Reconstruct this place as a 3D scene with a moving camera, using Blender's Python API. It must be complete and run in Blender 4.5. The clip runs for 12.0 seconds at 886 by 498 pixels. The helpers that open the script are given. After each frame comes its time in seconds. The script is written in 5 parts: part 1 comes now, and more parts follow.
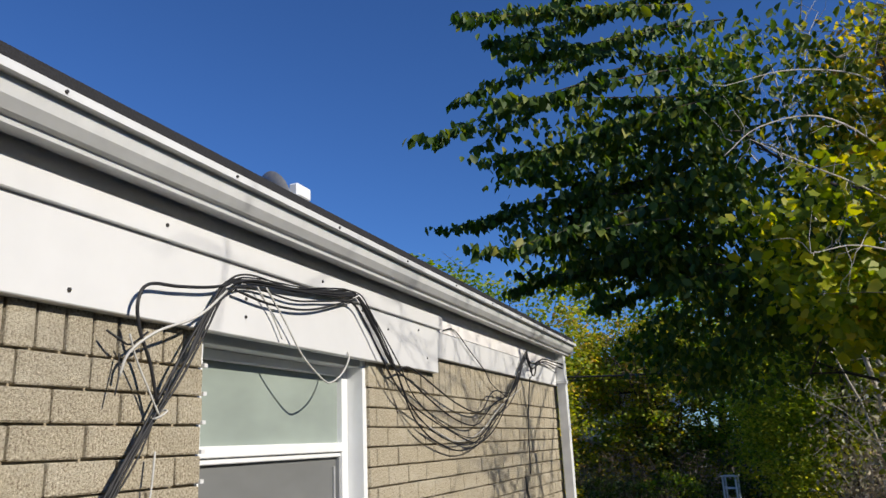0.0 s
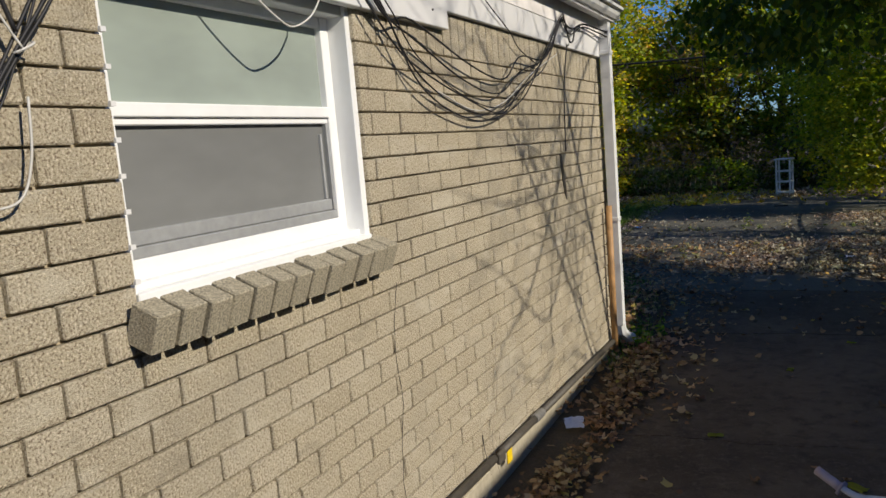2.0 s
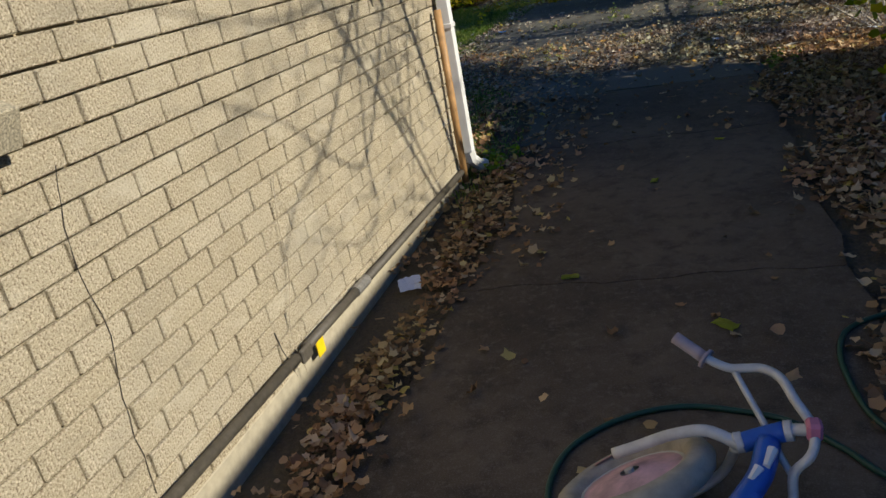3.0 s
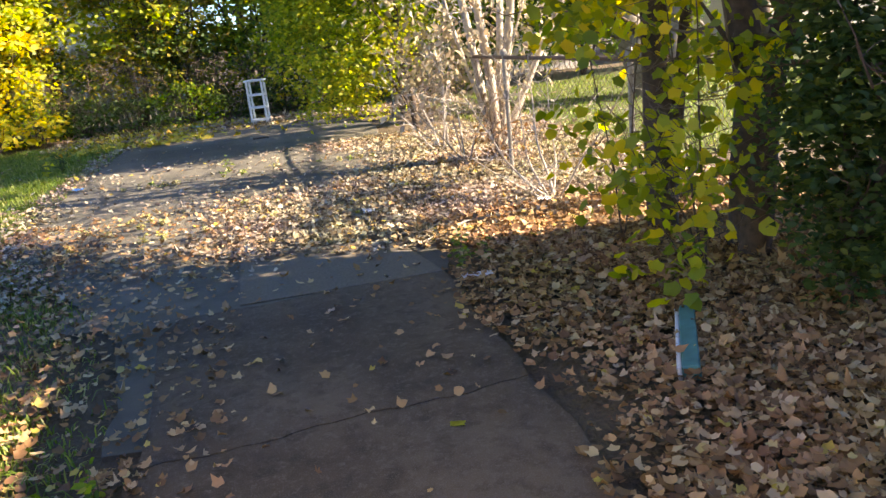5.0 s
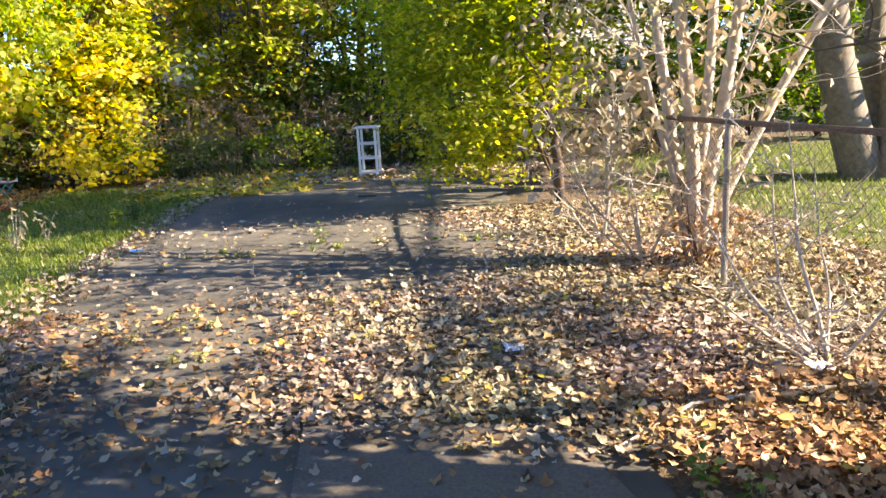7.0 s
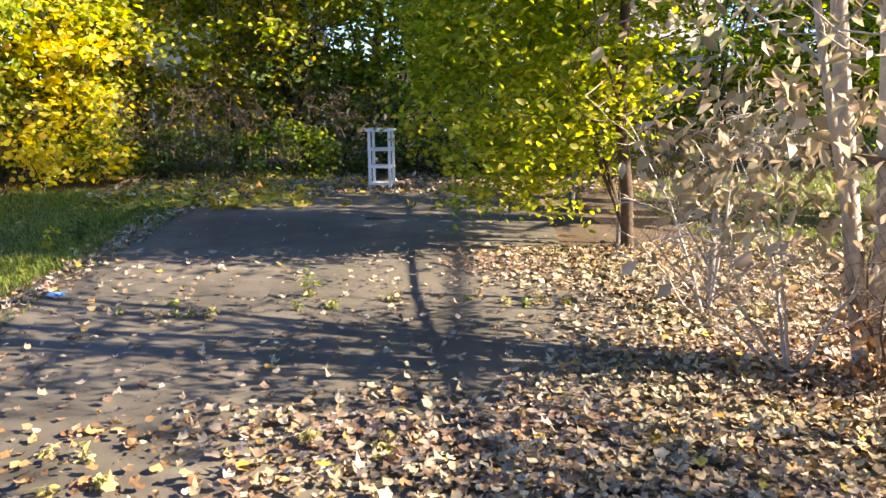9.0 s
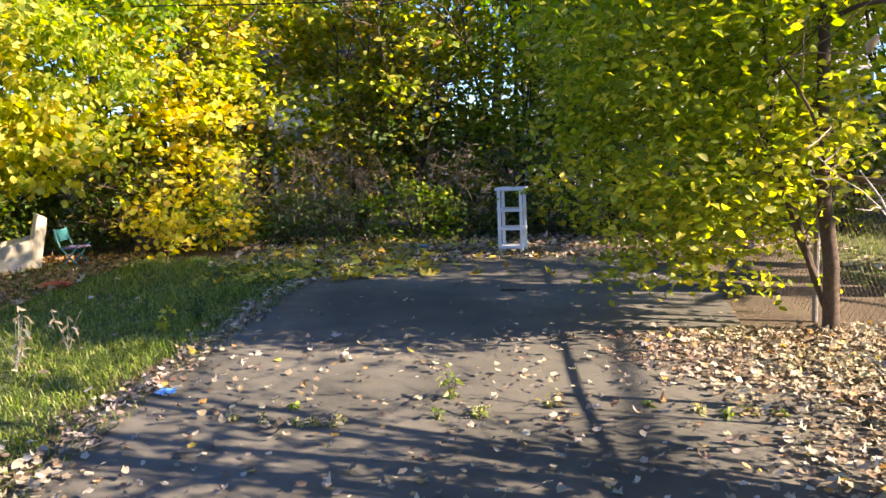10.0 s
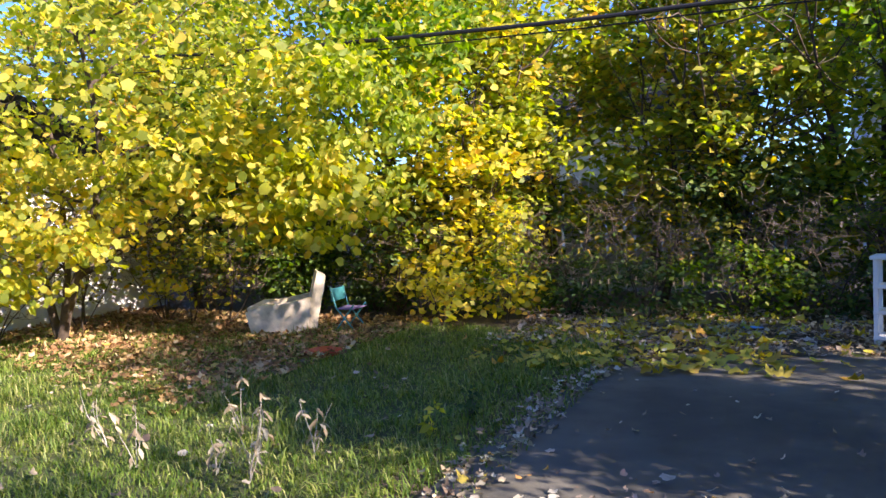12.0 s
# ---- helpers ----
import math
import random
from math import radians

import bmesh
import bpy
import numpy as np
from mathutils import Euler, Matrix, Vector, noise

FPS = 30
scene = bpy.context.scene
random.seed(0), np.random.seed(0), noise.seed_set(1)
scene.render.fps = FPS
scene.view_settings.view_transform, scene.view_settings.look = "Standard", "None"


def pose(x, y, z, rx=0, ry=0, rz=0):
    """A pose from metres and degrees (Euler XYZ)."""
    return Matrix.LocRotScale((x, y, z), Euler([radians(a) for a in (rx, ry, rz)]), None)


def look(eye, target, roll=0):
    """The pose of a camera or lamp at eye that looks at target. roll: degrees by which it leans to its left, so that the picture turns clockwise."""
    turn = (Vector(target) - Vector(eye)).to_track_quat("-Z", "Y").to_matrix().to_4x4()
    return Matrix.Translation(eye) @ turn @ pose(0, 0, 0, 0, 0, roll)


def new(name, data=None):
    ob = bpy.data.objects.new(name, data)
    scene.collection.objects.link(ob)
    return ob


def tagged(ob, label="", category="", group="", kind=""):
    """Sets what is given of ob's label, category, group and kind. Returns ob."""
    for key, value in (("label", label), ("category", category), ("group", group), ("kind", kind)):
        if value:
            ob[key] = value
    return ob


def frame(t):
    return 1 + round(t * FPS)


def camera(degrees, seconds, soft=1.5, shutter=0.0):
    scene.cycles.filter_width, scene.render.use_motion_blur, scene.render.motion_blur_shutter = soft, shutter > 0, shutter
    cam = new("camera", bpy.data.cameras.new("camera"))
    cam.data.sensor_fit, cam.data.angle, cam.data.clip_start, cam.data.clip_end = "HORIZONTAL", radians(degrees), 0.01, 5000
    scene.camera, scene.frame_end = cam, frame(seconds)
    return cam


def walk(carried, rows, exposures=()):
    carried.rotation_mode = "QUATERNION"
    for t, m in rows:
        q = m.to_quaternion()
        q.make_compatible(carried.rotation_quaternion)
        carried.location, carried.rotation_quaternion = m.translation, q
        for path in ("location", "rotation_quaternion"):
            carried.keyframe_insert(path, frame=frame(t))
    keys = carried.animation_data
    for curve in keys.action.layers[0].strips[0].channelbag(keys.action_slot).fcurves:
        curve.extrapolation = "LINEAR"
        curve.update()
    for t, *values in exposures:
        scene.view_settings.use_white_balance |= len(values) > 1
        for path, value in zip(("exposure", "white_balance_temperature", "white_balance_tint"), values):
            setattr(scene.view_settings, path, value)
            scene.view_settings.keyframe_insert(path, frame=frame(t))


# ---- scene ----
cam = camera(61.3, 12.0)
PATH = [
    (0, (1.486, -6.348, 1.846), (0.794, -4.541, 2.351), -2.6),
    (0.5, (1.518, -6.241, 1.861), (0.785, -4.442, 2.334), -2.7),
    (1, (1.558, -6.19, 1.865), (0.774, -4.383, 2.205), -4.5),
    (1.5, (1.532, -6.031, 1.779), (0.648, -4.237, 1.808), -6.7),
    (2, (1.424, -5.753, 1.689), (0.546, -3.975, 1.427), -4.8),
    (2.5, (1.527, -5.263, 1.536), (0.817, -3.5, 0.915), -9.6),
    (3, (1.501, -4.753, 1.534), (0.865, -3.009, 0.789), -11.0),
    (3.5, (1.308, -4.173, 1.574), (1.013, -2.368, 0.765), -6.0),
    (3.7, (1.268, -3.92, 1.547), (1.131, -2.093, 0.745), -5.1),
    (5.3, (1.183, -1.839, 1.557), (1.608, 0.036, 1.006), -5.7),
    (5.5, (1.207, -1.608, 1.565), (1.618, 0.273, 1.027), -4.2),
    (6, (1.224, -0.985, 1.585), (1.585, 0.916, 1.081), -2.4),
    (6.5, (1.305, -0.339, 1.537), (1.535, 1.582, 1.03), -3.7),
    (7, (1.23, 0.27, 1.497), (1.367, 2.218, 1.064), -3.0),
    (7.2, (1.243, 0.481, 1.521), (1.391, 2.417, 1.042), -3.0),
    (8.8, (1.198, 2.109, 1.559), (1.292, 4.048, 1.078), -1.9),
    (9, (1.189, 2.364, 1.542), (1.306, 4.31, 1.097), -0.4),
    (9.5, (1.044, 2.847, 1.569), (1.003, 4.826, 1.28), -2.2),
    (10, (0.912, 3.325, 1.579), (0.736, 5.294, 1.275), -2.6),
    (10.5, (0.778, 3.835, 1.554), (0.392, 5.776, 1.267), -4.1),
    (11, (0.546, 4.218, 1.539), (-0.103, 6.095, 1.307), -3.0),
    (11.5, (0.354, 4.628, 1.522), (-0.536, 6.409, 1.342), -1.6),
    (12, (0.201, 5.006, 1.551), (-0.668, 6.803, 1.426), -2.8),
]
walk(cam, [(t, look(eye, target, roll)) for t, eye, target, roll in PATH], [(0, 0.05, 6500, 10), (1.5, -0.1, 6700, 10), (2.0, -0.12, 6800, 10), (2.5, 0.05, 6900, 9), (3.0, 0.25, 6900, 7), (3.7, 0.4, 6900, 8), (5.3, 2.5, 8900, 20), (7.0, 2.2, 8400, 20), (9.0, 2.1, 8500, 23), (10.5, 1.95, 7700, 23), (12, 1.7, 6900, 26)])

# ---- light and sky ----
SUN_AZ = math.atan2(1.0, -0.22)      # compass angle from +y towards +x
SUN_EL = radians(29)
sun_to = Vector((math.sin(SUN_AZ) * math.cos(SUN_EL), math.cos(SUN_AZ) * math.cos(SUN_EL), math.sin(SUN_EL)))
world = bpy.data.worlds.new("sky")
scene.world = world
world.use_nodes = True
wn = world.node_tree
sky = wn.nodes.new("ShaderNodeTexSky")
sky.sky_type, sky.sun_disc = "NISHITA", False
sky.sun_elevation, sky.sun_rotation = SUN_EL, SUN_AZ
sky.air_density, sky.dust_density, sky.ozone_density = 1.0, 0.0, 5.0
tint = wn.nodes.new("ShaderNodeMix")
tint.data_type, tint.blend_type = "RGBA", "MULTIPLY"
tint.inputs[0].default_value = 1.0
tint.inputs[7].default_value = (0.58, 0.88, 1.34, 1)
wn.links.new(sky.outputs[0], tint.inputs[6])
wn.links.new(tint.outputs[2], wn.nodes["Background"].inputs[0])
wn.nodes["Background"].inputs[1].default_value = 0.085
sun = new("sun", bpy.data.lights.new("sun", "SUN"))
sun.data.energy, sun.data.angle, sun.data.color = 5.0, radians(0.55), (1.0, 0.93, 0.82)
sun.matrix_world = look(sun_to * 60, (0, 0, 0))


# ---- mesh helpers ----
def finish(name, bm, mat, smooth=False):
    me = bpy.data.meshes.new(name)
    bm.to_mesh(me)
    bm.free()
    me.materials.append(mat)
    if smooth:
        me.polygons.foreach_set("use_smooth", [True] * len(me.polygons))
    return me


def part(name, bm, mat, parent=None, label="", smooth=False):
    ob = new(name, finish(name, bm, mat, smooth))
    ob.parent = parent
    return tagged(ob, label=label)


def empty(name, x=0, y=0, z=0, label="", category="", group=""):
    ob = new(name)
    ob.empty_display_size = 0.1
    ob.matrix_world = Matrix.Translation((x, y, z))
    ob.matrix_basis = Matrix.Translation((x, y, z))
    return tagged(ob, label, category, group)


def box(bm, x0, y0, z0, x1, y1, z1, bevel=0.0):
    g = bmesh.ops.create_cube(bm, size=1.0)
    vs = g["verts"]
    for v in vs:
        v.co = Vector(((x0 + x1) / 2 + v.co.x * (x1 - x0), (y0 + y1) / 2 + v.co.y * (y1 - y0), (z0 + z1) / 2 + v.co.z * (z1 - z0)))
    if bevel:
        es = list({e for v in vs for e in v.link_edges})
        bmesh.ops.bevel(bm, geom=es, offset=bevel, segments=1, affect="EDGES")


def boxed(*args, bevel=0.0):
    bm = bmesh.new()
    box(bm, *args, bevel=bevel)
    return bm


def tube(bm, pts, radii, sides=8, cap=True):
    """A tapered tube along points."""
    pts = [Vector(p) for p in pts]
    if not hasattr(radii, "__len__"):
        radii = [radii] * len(pts)
    rings = []
    ref = Vector((0.13, 0.21, 0.97))
    for i, p in enumerate(pts):
        d = (pts[min(i + 1, len(pts) - 1)] - pts[max(i - 1, 0)]).normalized()
        a = d.cross(ref)
        if a.length < 0.05:
            a = d.cross(Vector((1, 0, 0)))
        a.normalize()
        b = d.cross(a)
        ref = a.cross(d)
        rings.append([bm.verts.new(p + (a * math.cos(2 * math.pi * k / sides) + b * math.sin(2 * math.pi * k / sides)) * radii[i]) for k in range(sides)])
    for r0, r1 in zip(rings, rings[1:]):
        for k in range(sides):
            bm.faces.new((r0[k], r0[(k + 1) % sides], r1[(k + 1) % sides], r1[k]))
    if cap:
        bm.faces.new(rings[0][::-1])
        bm.faces.new(rings[-1])
    return bm


def prism(bm, profile, axis, a, b):
    """Extrudes a closed 2D profile along x, y or z from a to b."""
    def at(u, v, w):
        return {"x": (w, u, v), "y": (u, w, v), "z": (u, v, w)}[axis]
    r0 = [bm.verts.new(at(u, v, a)) for u, v in profile]
    r1 = [bm.verts.new(at(u, v, b)) for u, v in profile]
    n = len(profile)
    for k in range(n):
        bm.faces.new((r0[k], r0[(k + 1) % n], r1[(k + 1) % n], r1[k]))
    bm.faces.new(r0[::-1])
    bm.faces.new(r1)
    bmesh.ops.recalc_face_normals(bm, faces=bm.faces)
    return bm


def smooth_line(pts, n=6):
    """Catmull-Rom through the points."""
    p = [np.array(q, float) for q in pts]
    p = [2 * p[0] - p[1]] + p + [2 * p[-1] - p[-2]]
    out = []
    for i in range(1, len(p) - 2):
        for k in range(n):
            t = k / n
            out.append(0.5 * (2 * p[i] + (p[i + 1] - p[i - 1]) * t + (2 * p[i - 1] - 5 * p[i] + 4 * p[i + 1] - p[i + 2]) * t * t + (3 * p[i] - p[i - 1] - 3 * p[i + 1] + p[i + 2]) * t ** 3))
    return out + [p[-2]]


# ---- materials ----
class Mat:
    """Small wrapper for building node materials."""
    def __init__(self, name, rough=0.8, metal=0.0):
        self.m = bpy.data.materials.new(name)
        self.m.use_nodes = True
        self.n, self.l = self.m.node_tree.nodes, self.m.node_tree.links
        self.b = self.n["Principled BSDF"]
        self.b.inputs["Roughness"].default_value = rough
        self.b.inputs["Metallic"].default_value = metal
        self.co = self.n.new("ShaderNodeTexCoord").outputs["Object"]

    def put(self, value, socket):
        if isinstance(value, bpy.types.NodeSocket):
            self.l.new(value, socket)
        else:
            socket.default_value = value

    def noise(self, scale, detail=4.0, rough=0.6, stretch=(1, 1, 1), kind="ShaderNodeTexNoise"):
        mp = self.n.new("ShaderNodeMapping")
        mp.inputs["Scale"].default_value = stretch
        self.l.new(self.co, mp.inputs[0])
        t = self.n.new(kind)
        t.inputs["Scale"].default_value = scale
        if kind == "ShaderNodeTexNoise":
            t.inputs["Detail"].default_value, t.inputs["Roughness"].default_value = detail, rough
        self.l.new(mp.outputs[0], t.inputs["Vector"])
        return t.outputs["Distance"] if kind == "ShaderNodeTexVoronoi" else t.outputs[0]

    def ramp(self, fac, *stops):
        r = self.n.new("ShaderNodeValToRGB")
        e = r.color_ramp.elements
        while len(e) < len(stops):
            e.new(0.5)
        for k, (p, c) in zip(e, stops):
            k.position = p
            k.color = (c, c, c, 1) if isinstance(c, (int, float)) else (*c, 1)
        self.l.new(fac, r.inputs[0])
        return r.outputs[0]

    def mix(self, fac, a, b, mode="MIX"):
        x = self.n.new("ShaderNodeMix")
        x.data_type, x.blend_type = "RGBA", mode
        self.put(fac, x.inputs[0])
        for v, s in ((a, x.inputs[6]), (b, x.inputs[7])):
            self.put(v if isinstance(v, bpy.types.NodeSocket) else (*v, 1), s)
        return x.outputs[2]

    def math(self, op, a, b=0.0):
        x = self.n.new("ShaderNodeMath")
        x.operation = op
        self.put(a, x.inputs[0])
        self.put(b, x.inputs[1])
        return x.outputs[0]

    def bump(self, height, strength=0.5, dist=0.01):
        x = self.n.new("ShaderNodeBump")
        x.inputs["Strength"].default_value, x.inputs["Distance"].default_value = strength, dist
        self.l.new(height, x.inputs["Height"])
        self.l.new(x.outputs[0], self.b.inputs["Normal"])
        return self

    def color(self, c):
        self.put(c if isinstance(c, bpy.types.NodeSocket) else (*c, 1), self.b.inputs["Base Color"])
        return self

    def island(self):
        return self.n.new("ShaderNodeNewGeometry").outputs["Random Per Island"]

    def info(self):
        return self.n.new("ShaderNodeObjectInfo").outputs["Random"]


def plain(name, col, rough=0.6, metal=0.0, vary=0.12, scale=30.0, bump=0.15):
    m = Mat(name, rough, metal)
    a, b = m.noise(scale), m.noise(scale / 9)
    c1 = tuple(max(0, v * (1 - vary)) for v in col)
    c2 = tuple(min(1, v * (1 + vary)) for v in col)
    c = m.mix(m.ramp(a, (0.3, 0.0), (0.7, 1.0)), c1, c2)
    c = m.mix(m.ramp(b, (0.35, 0.0), (0.75, 0.35)), c, tuple(v * 0.7 for v in col))
    m.color(c)
    m.bump(a, bump, 0.004)
    return m.m


def leafy(name, stops, trans=0.45, rough=0.55):
    m = Mat(name, rough)
    r = m.island()
    c = m.ramp(r, *stops)
    big = m.noise(0.9, 2.0)
    c = m.mix(m.ramp(big, (0.35, 0.0), (0.65, 0.6)), c, m.mix(1.0, c, (0.72, 0.95, 0.6), "MULTIPLY"))
    m.color(c)
    tr = m.n.new("ShaderNodeBsdfTranslucent")
    sat = m.n.new("ShaderNodeHueSaturation")
    sat.inputs["Saturation"].default_value, sat.inputs["Value"].default_value = 1.15, 1.8
    m.l.new(c, sat.inputs["Color"])
    m.l.new(sat.outputs[0], tr.inputs[0])
    mx = m.n.new("ShaderNodeMixShader")
    mx.inputs[0].default_value = trans
    m.l.new(m.b.outputs[0], mx.inputs[1])
    m.l.new(tr.outputs[0], mx.inputs[2])
    m.l.new(mx.outputs[0], m.n["Material Output"].inputs[0])
    return m.m


def make_brick_mat():
    m = Mat("tan textured brick", 0.92)
    r = m.info()
    c = m.ramp(r, (0.0, (0.445, 0.385, 0.27)), (0.35, (0.49, 0.43, 0.31)), (0.7, (0.465, 0.405, 0.285)), (1.0, (0.52, 0.46, 0.34)))
    sp = m.noise(150, 2.5, 0.7)
    c = m.mix(m.ramp(sp, (0.36, 1.0), (0.47, 0.0)), c, (0.17, 0.12, 0.075))
    c = m.mix(m.ramp(sp, (0.56, 0.0), (0.64, 0.95)), c, (0.72, 0.64, 0.49))
    m.co = m.n.new("ShaderNodeNewGeometry").outputs["Position"]
    st, sm = m.noise(1.5, 5.0, 0.65), m.noise(5.0, 6.0, 0.7, (1, 0.6, 1.6))
    c = m.mix(m.ramp(st, (0.50, 0.0), (0.68, 0.35)), c, (0.33, 0.30, 0.235))
    c = m.mix(m.ramp(sm, (0.54, 0.0), (0.66, 0.5)), c, (0.60, 0.55, 0.43))
    c = m.mix(m.ramp(sm, (0.32, 0.45), (0.42, 0.0)), c, (0.27, 0.235, 0.17))
    m.color(c)
    m.bump(m.noise(150, 4.0, 0.75), 1.0, 0.008)
    return m.m


M = {}
M["brick"] = make_brick_mat()
M["mortar"] = plain("mortar", (0.38, 0.325, 0.23), 0.95, vary=0.15, scale=60, bump=0.5)
M["foundation"] = plain("painted concrete", (0.40, 0.36, 0.27), 0.9, vary=0.15, scale=25, bump=0.4)
M["white"] = plain("white painted board", (0.68, 0.68, 0.67), 0.45, vary=0.03, scale=6, bump=0.05)
M["white_gloss"] = plain("white vinyl", (0.82, 0.83, 0.82), 0.35, vary=0.03, scale=14, bump=0.03)
M["gutter"] = plain("white enamelled aluminium", (0.66, 0.67, 0.66), 0.35, vary=0.06, scale=12, bump=0.04)
M["alu"] = plain("grey aluminium screen frame", (0.36, 0.37, 0.37), 0.5, 0.3, vary=0.1)
M["soffit"] = plain("weathered fascia", (0.80, 0.77, 0.74), 0.6, vary=0.1, scale=8)
M["shingle"] = plain("asphalt shingle", (0.02, 0.02, 0.022), 0.95, vary=0.3, scale=150, bump=0.7)
M["cable"] = plain("black cable", (0.014, 0.014, 0.016), 0.6, vary=0.2, scale=20)
M["cable_white"] = plain("grey white cable", (0.55, 0.54, 0.5), 0.5)
M["screw"] = plain("screw", (0.08, 0.075, 0.07), 0.5, 0.6)
M["pipe_dark"] = plain("dark painted pipe", (0.085, 0.075, 0.06), 0.6, vary=0.3, scale=40)
M["wood_pipe"] = plain("orange brown pipe", (0.42, 0.24, 0.10), 0.6, vary=0.25, scale=20)
M["yellow"] = plain("yellow plastic", (0.85, 0.60, 0.02), 0.4)


def make_glass(name, tint, rough):
    m = Mat(name, rough)
    a = m.noise(2.2, 3.0, 0.6, (1, 1.0, 2.5))
    m.color(m.mix(m.ramp(a, (0.35, 0.0), (0.65, 1.0)), tuple(v * 0.82 for v in tint), tint))
    m.b.inputs["Coat Weight"].default_value = 0.35
    m.b.inputs["Coat Roughness"].default_value = 0.3
    return m.m


M["pane_frost"] = make_glass("frosted pane", (0.30, 0.35, 0.31), 0.6)
M["pane_screen"] = make_glass("insect screen over pane", (0.17, 0.175, 0.17), 0.8)


# ---- plan of the place (metres; the brick wall is the plane x = 0, the yard lies towards +y) ----
WALL_S, WALL_N = -9.6, 0.13
COURSE, LENGTH = 0.083, 0.2115
SOLDIER_Z = 2.10
WIN_Y0, WIN_Y1, WIN_Z0, WIN_Z1 = -4.51, -3.43, 1.345, 2.20


def quad_mesh(name, verts, faces, mat, kind="", uv=None):
    me = bpy.data.meshes.new(name)
    me.from_pydata([tuple(v) for v in verts], [], faces)
    me.materials.append(mat)
    ob = new(name, me)
    return tagged(ob, kind=kind)


# ground materials
def make_soil():
    m = Mat("leafy soil", 0.95)
    a, b = m.noise(2.2, 5.0), m.noise(45, 4.0)
    c = m.mix(m.ramp(a, (0.35, 0.0), (0.65, 1.0)), (0.075, 0.055, 0.035), (0.12, 0.095, 0.055))
    c = m.mix(m.ramp(b, (0.45, 0.0), (0.7, 0.6)), c, (0.17, 0.12, 0.07))
    m.color(c)
    m.bump(b, 0.8, 0.03)
    return m.m


def make_asphalt():
    m = Mat("worn asphalt", 0.9)
    a, b, s = m.noise(0.55, 5.0), m.noise(230, 3.0, 0.7), m.noise(5, 5.0)
    c = m.mix(m.ramp(a, (0.38, 0.0), (0.62, 1.0)), (0.066, 0.067, 0.053), (0.160, 0.152, 0.118))
    c = m.mix(m.ramp(s, (0.5, 0.0), (0.75, 0.45)), c, (0.033, 0.034, 0.029))
    c = m.mix(m.ramp(b, (0.5, 0.0), (0.72, 0.55)), c, (0.21, 0.20, 0.185))
    m.color(c)
    m.bump(b, 0.6, 0.006)
    return m.m


def make_concrete():
    m = Mat("old brown-grey concrete", 0.88)
    a, b, s = m.noise(0.9, 5.0), m.noise(160, 3.0, 0.7), m.noise(9, 4.0)
    c = m.mix(m.ramp(a, (0.38, 0.0), (0.60, 1.0)), (0.062, 0.044, 0.027), (0.135, 0.100, 0.064))
    c = m.mix(m.ramp(s, (0.48, 0.0), (0.68, 0.75)), c, (0.042, 0.031, 0.020))
    c = m.mix(m.ramp(m.noise(32, 5.0, 0.7), (0.52, 0.0), (0.66, 0.6)), c, (0.17, 0.135, 0.095))
    c = m.mix(m.ramp(b, (0.52, 0.0), (0.7, 0.4)), c, (0.25, 0.22, 0.19))
    m.color(c)
    m.bump(b, 0.5, 0.005)
    return m.m


M["soil"], M["asphalt"], M["concrete"] = make_soil(), make_asphalt(), make_concrete()
M["concrete_pale"] = plain("pale weathered concrete", (0.145, 0.13, 0.10), 0.9, vary=0.3, scale=60, bump=0.5)
M["grass_dry"] = leafy("dry grass blade", ((0.0, (0.30, 0.30, 0.10)), (0.5, (0.48, 0.42, 0.20)), (1.0, (0.62, 0.54, 0.32))), 0.3)
M["turf"] = plain("turf", (0.07, 0.085, 0.025), 0.95, vary=0.4, scale=30, bump=0.8)
M["litter"] = leafy("fallen leaves", ((0.0, (0.14, 0.09, 0.065)), (0.3, (0.28, 0.19, 0.14)), (0.6, (0.42, 0.33, 0.265)), (0.9, (0.62, 0.54, 0.46)), (0.975, (0.55, 0.26, 0.07)), (1.0, (0.55, 0.42, 0.08))), 0.10, 0.7)
M["litter_yellow"] = leafy("fallen yellow leaves", ((0.0, (0.45, 0.33, 0.06)), (0.5, (0.60, 0.50, 0.08)), (0.8, (0.30, 0.33, 0.06)), (1.0, (0.65, 0.33, 0.06))), 0.25, 0.6)
M["grass"] = leafy("grass blade", ((0.0, (0.08, 0.14, 0.022)), (0.45, (0.15, 0.23, 0.035)), (0.82, (0.28, 0.32, 0.07)), (1.0, (0.46, 0.42, 0.19))), 0.3, 0.5)
M["leaf_green"] = leafy("green leaf", ((0.0, (0.07, 0.14, 0.02)), (0.5, (0.15, 0.25, 0.03)), (0.85, (0.30, 0.34, 0.04)), (1.0, (0.46, 0.40, 0.05))), 0.5)
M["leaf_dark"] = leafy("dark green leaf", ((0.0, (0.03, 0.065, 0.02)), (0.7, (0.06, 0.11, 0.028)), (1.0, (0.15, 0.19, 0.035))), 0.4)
M["leaf_olive"] = leafy("olive leaf", ((0.0, (0.14, 0.19, 0.035)), (0.45, (0.27, 0.32, 0.05)), (0.8, (0.44, 0.42, 0.07)), (1.0, (0.60, 0.50, 0.10))), 0.55)
M["leaf_yellow"] = leafy("yellow leaf", ((0.0, (0.26, 0.28, 0.05)), (0.35, (0.54, 0.48, 0.08)), (0.85, (0.74, 0.60, 0.11)), (1.0, (0.76, 0.46, 0.12))), 0.55)
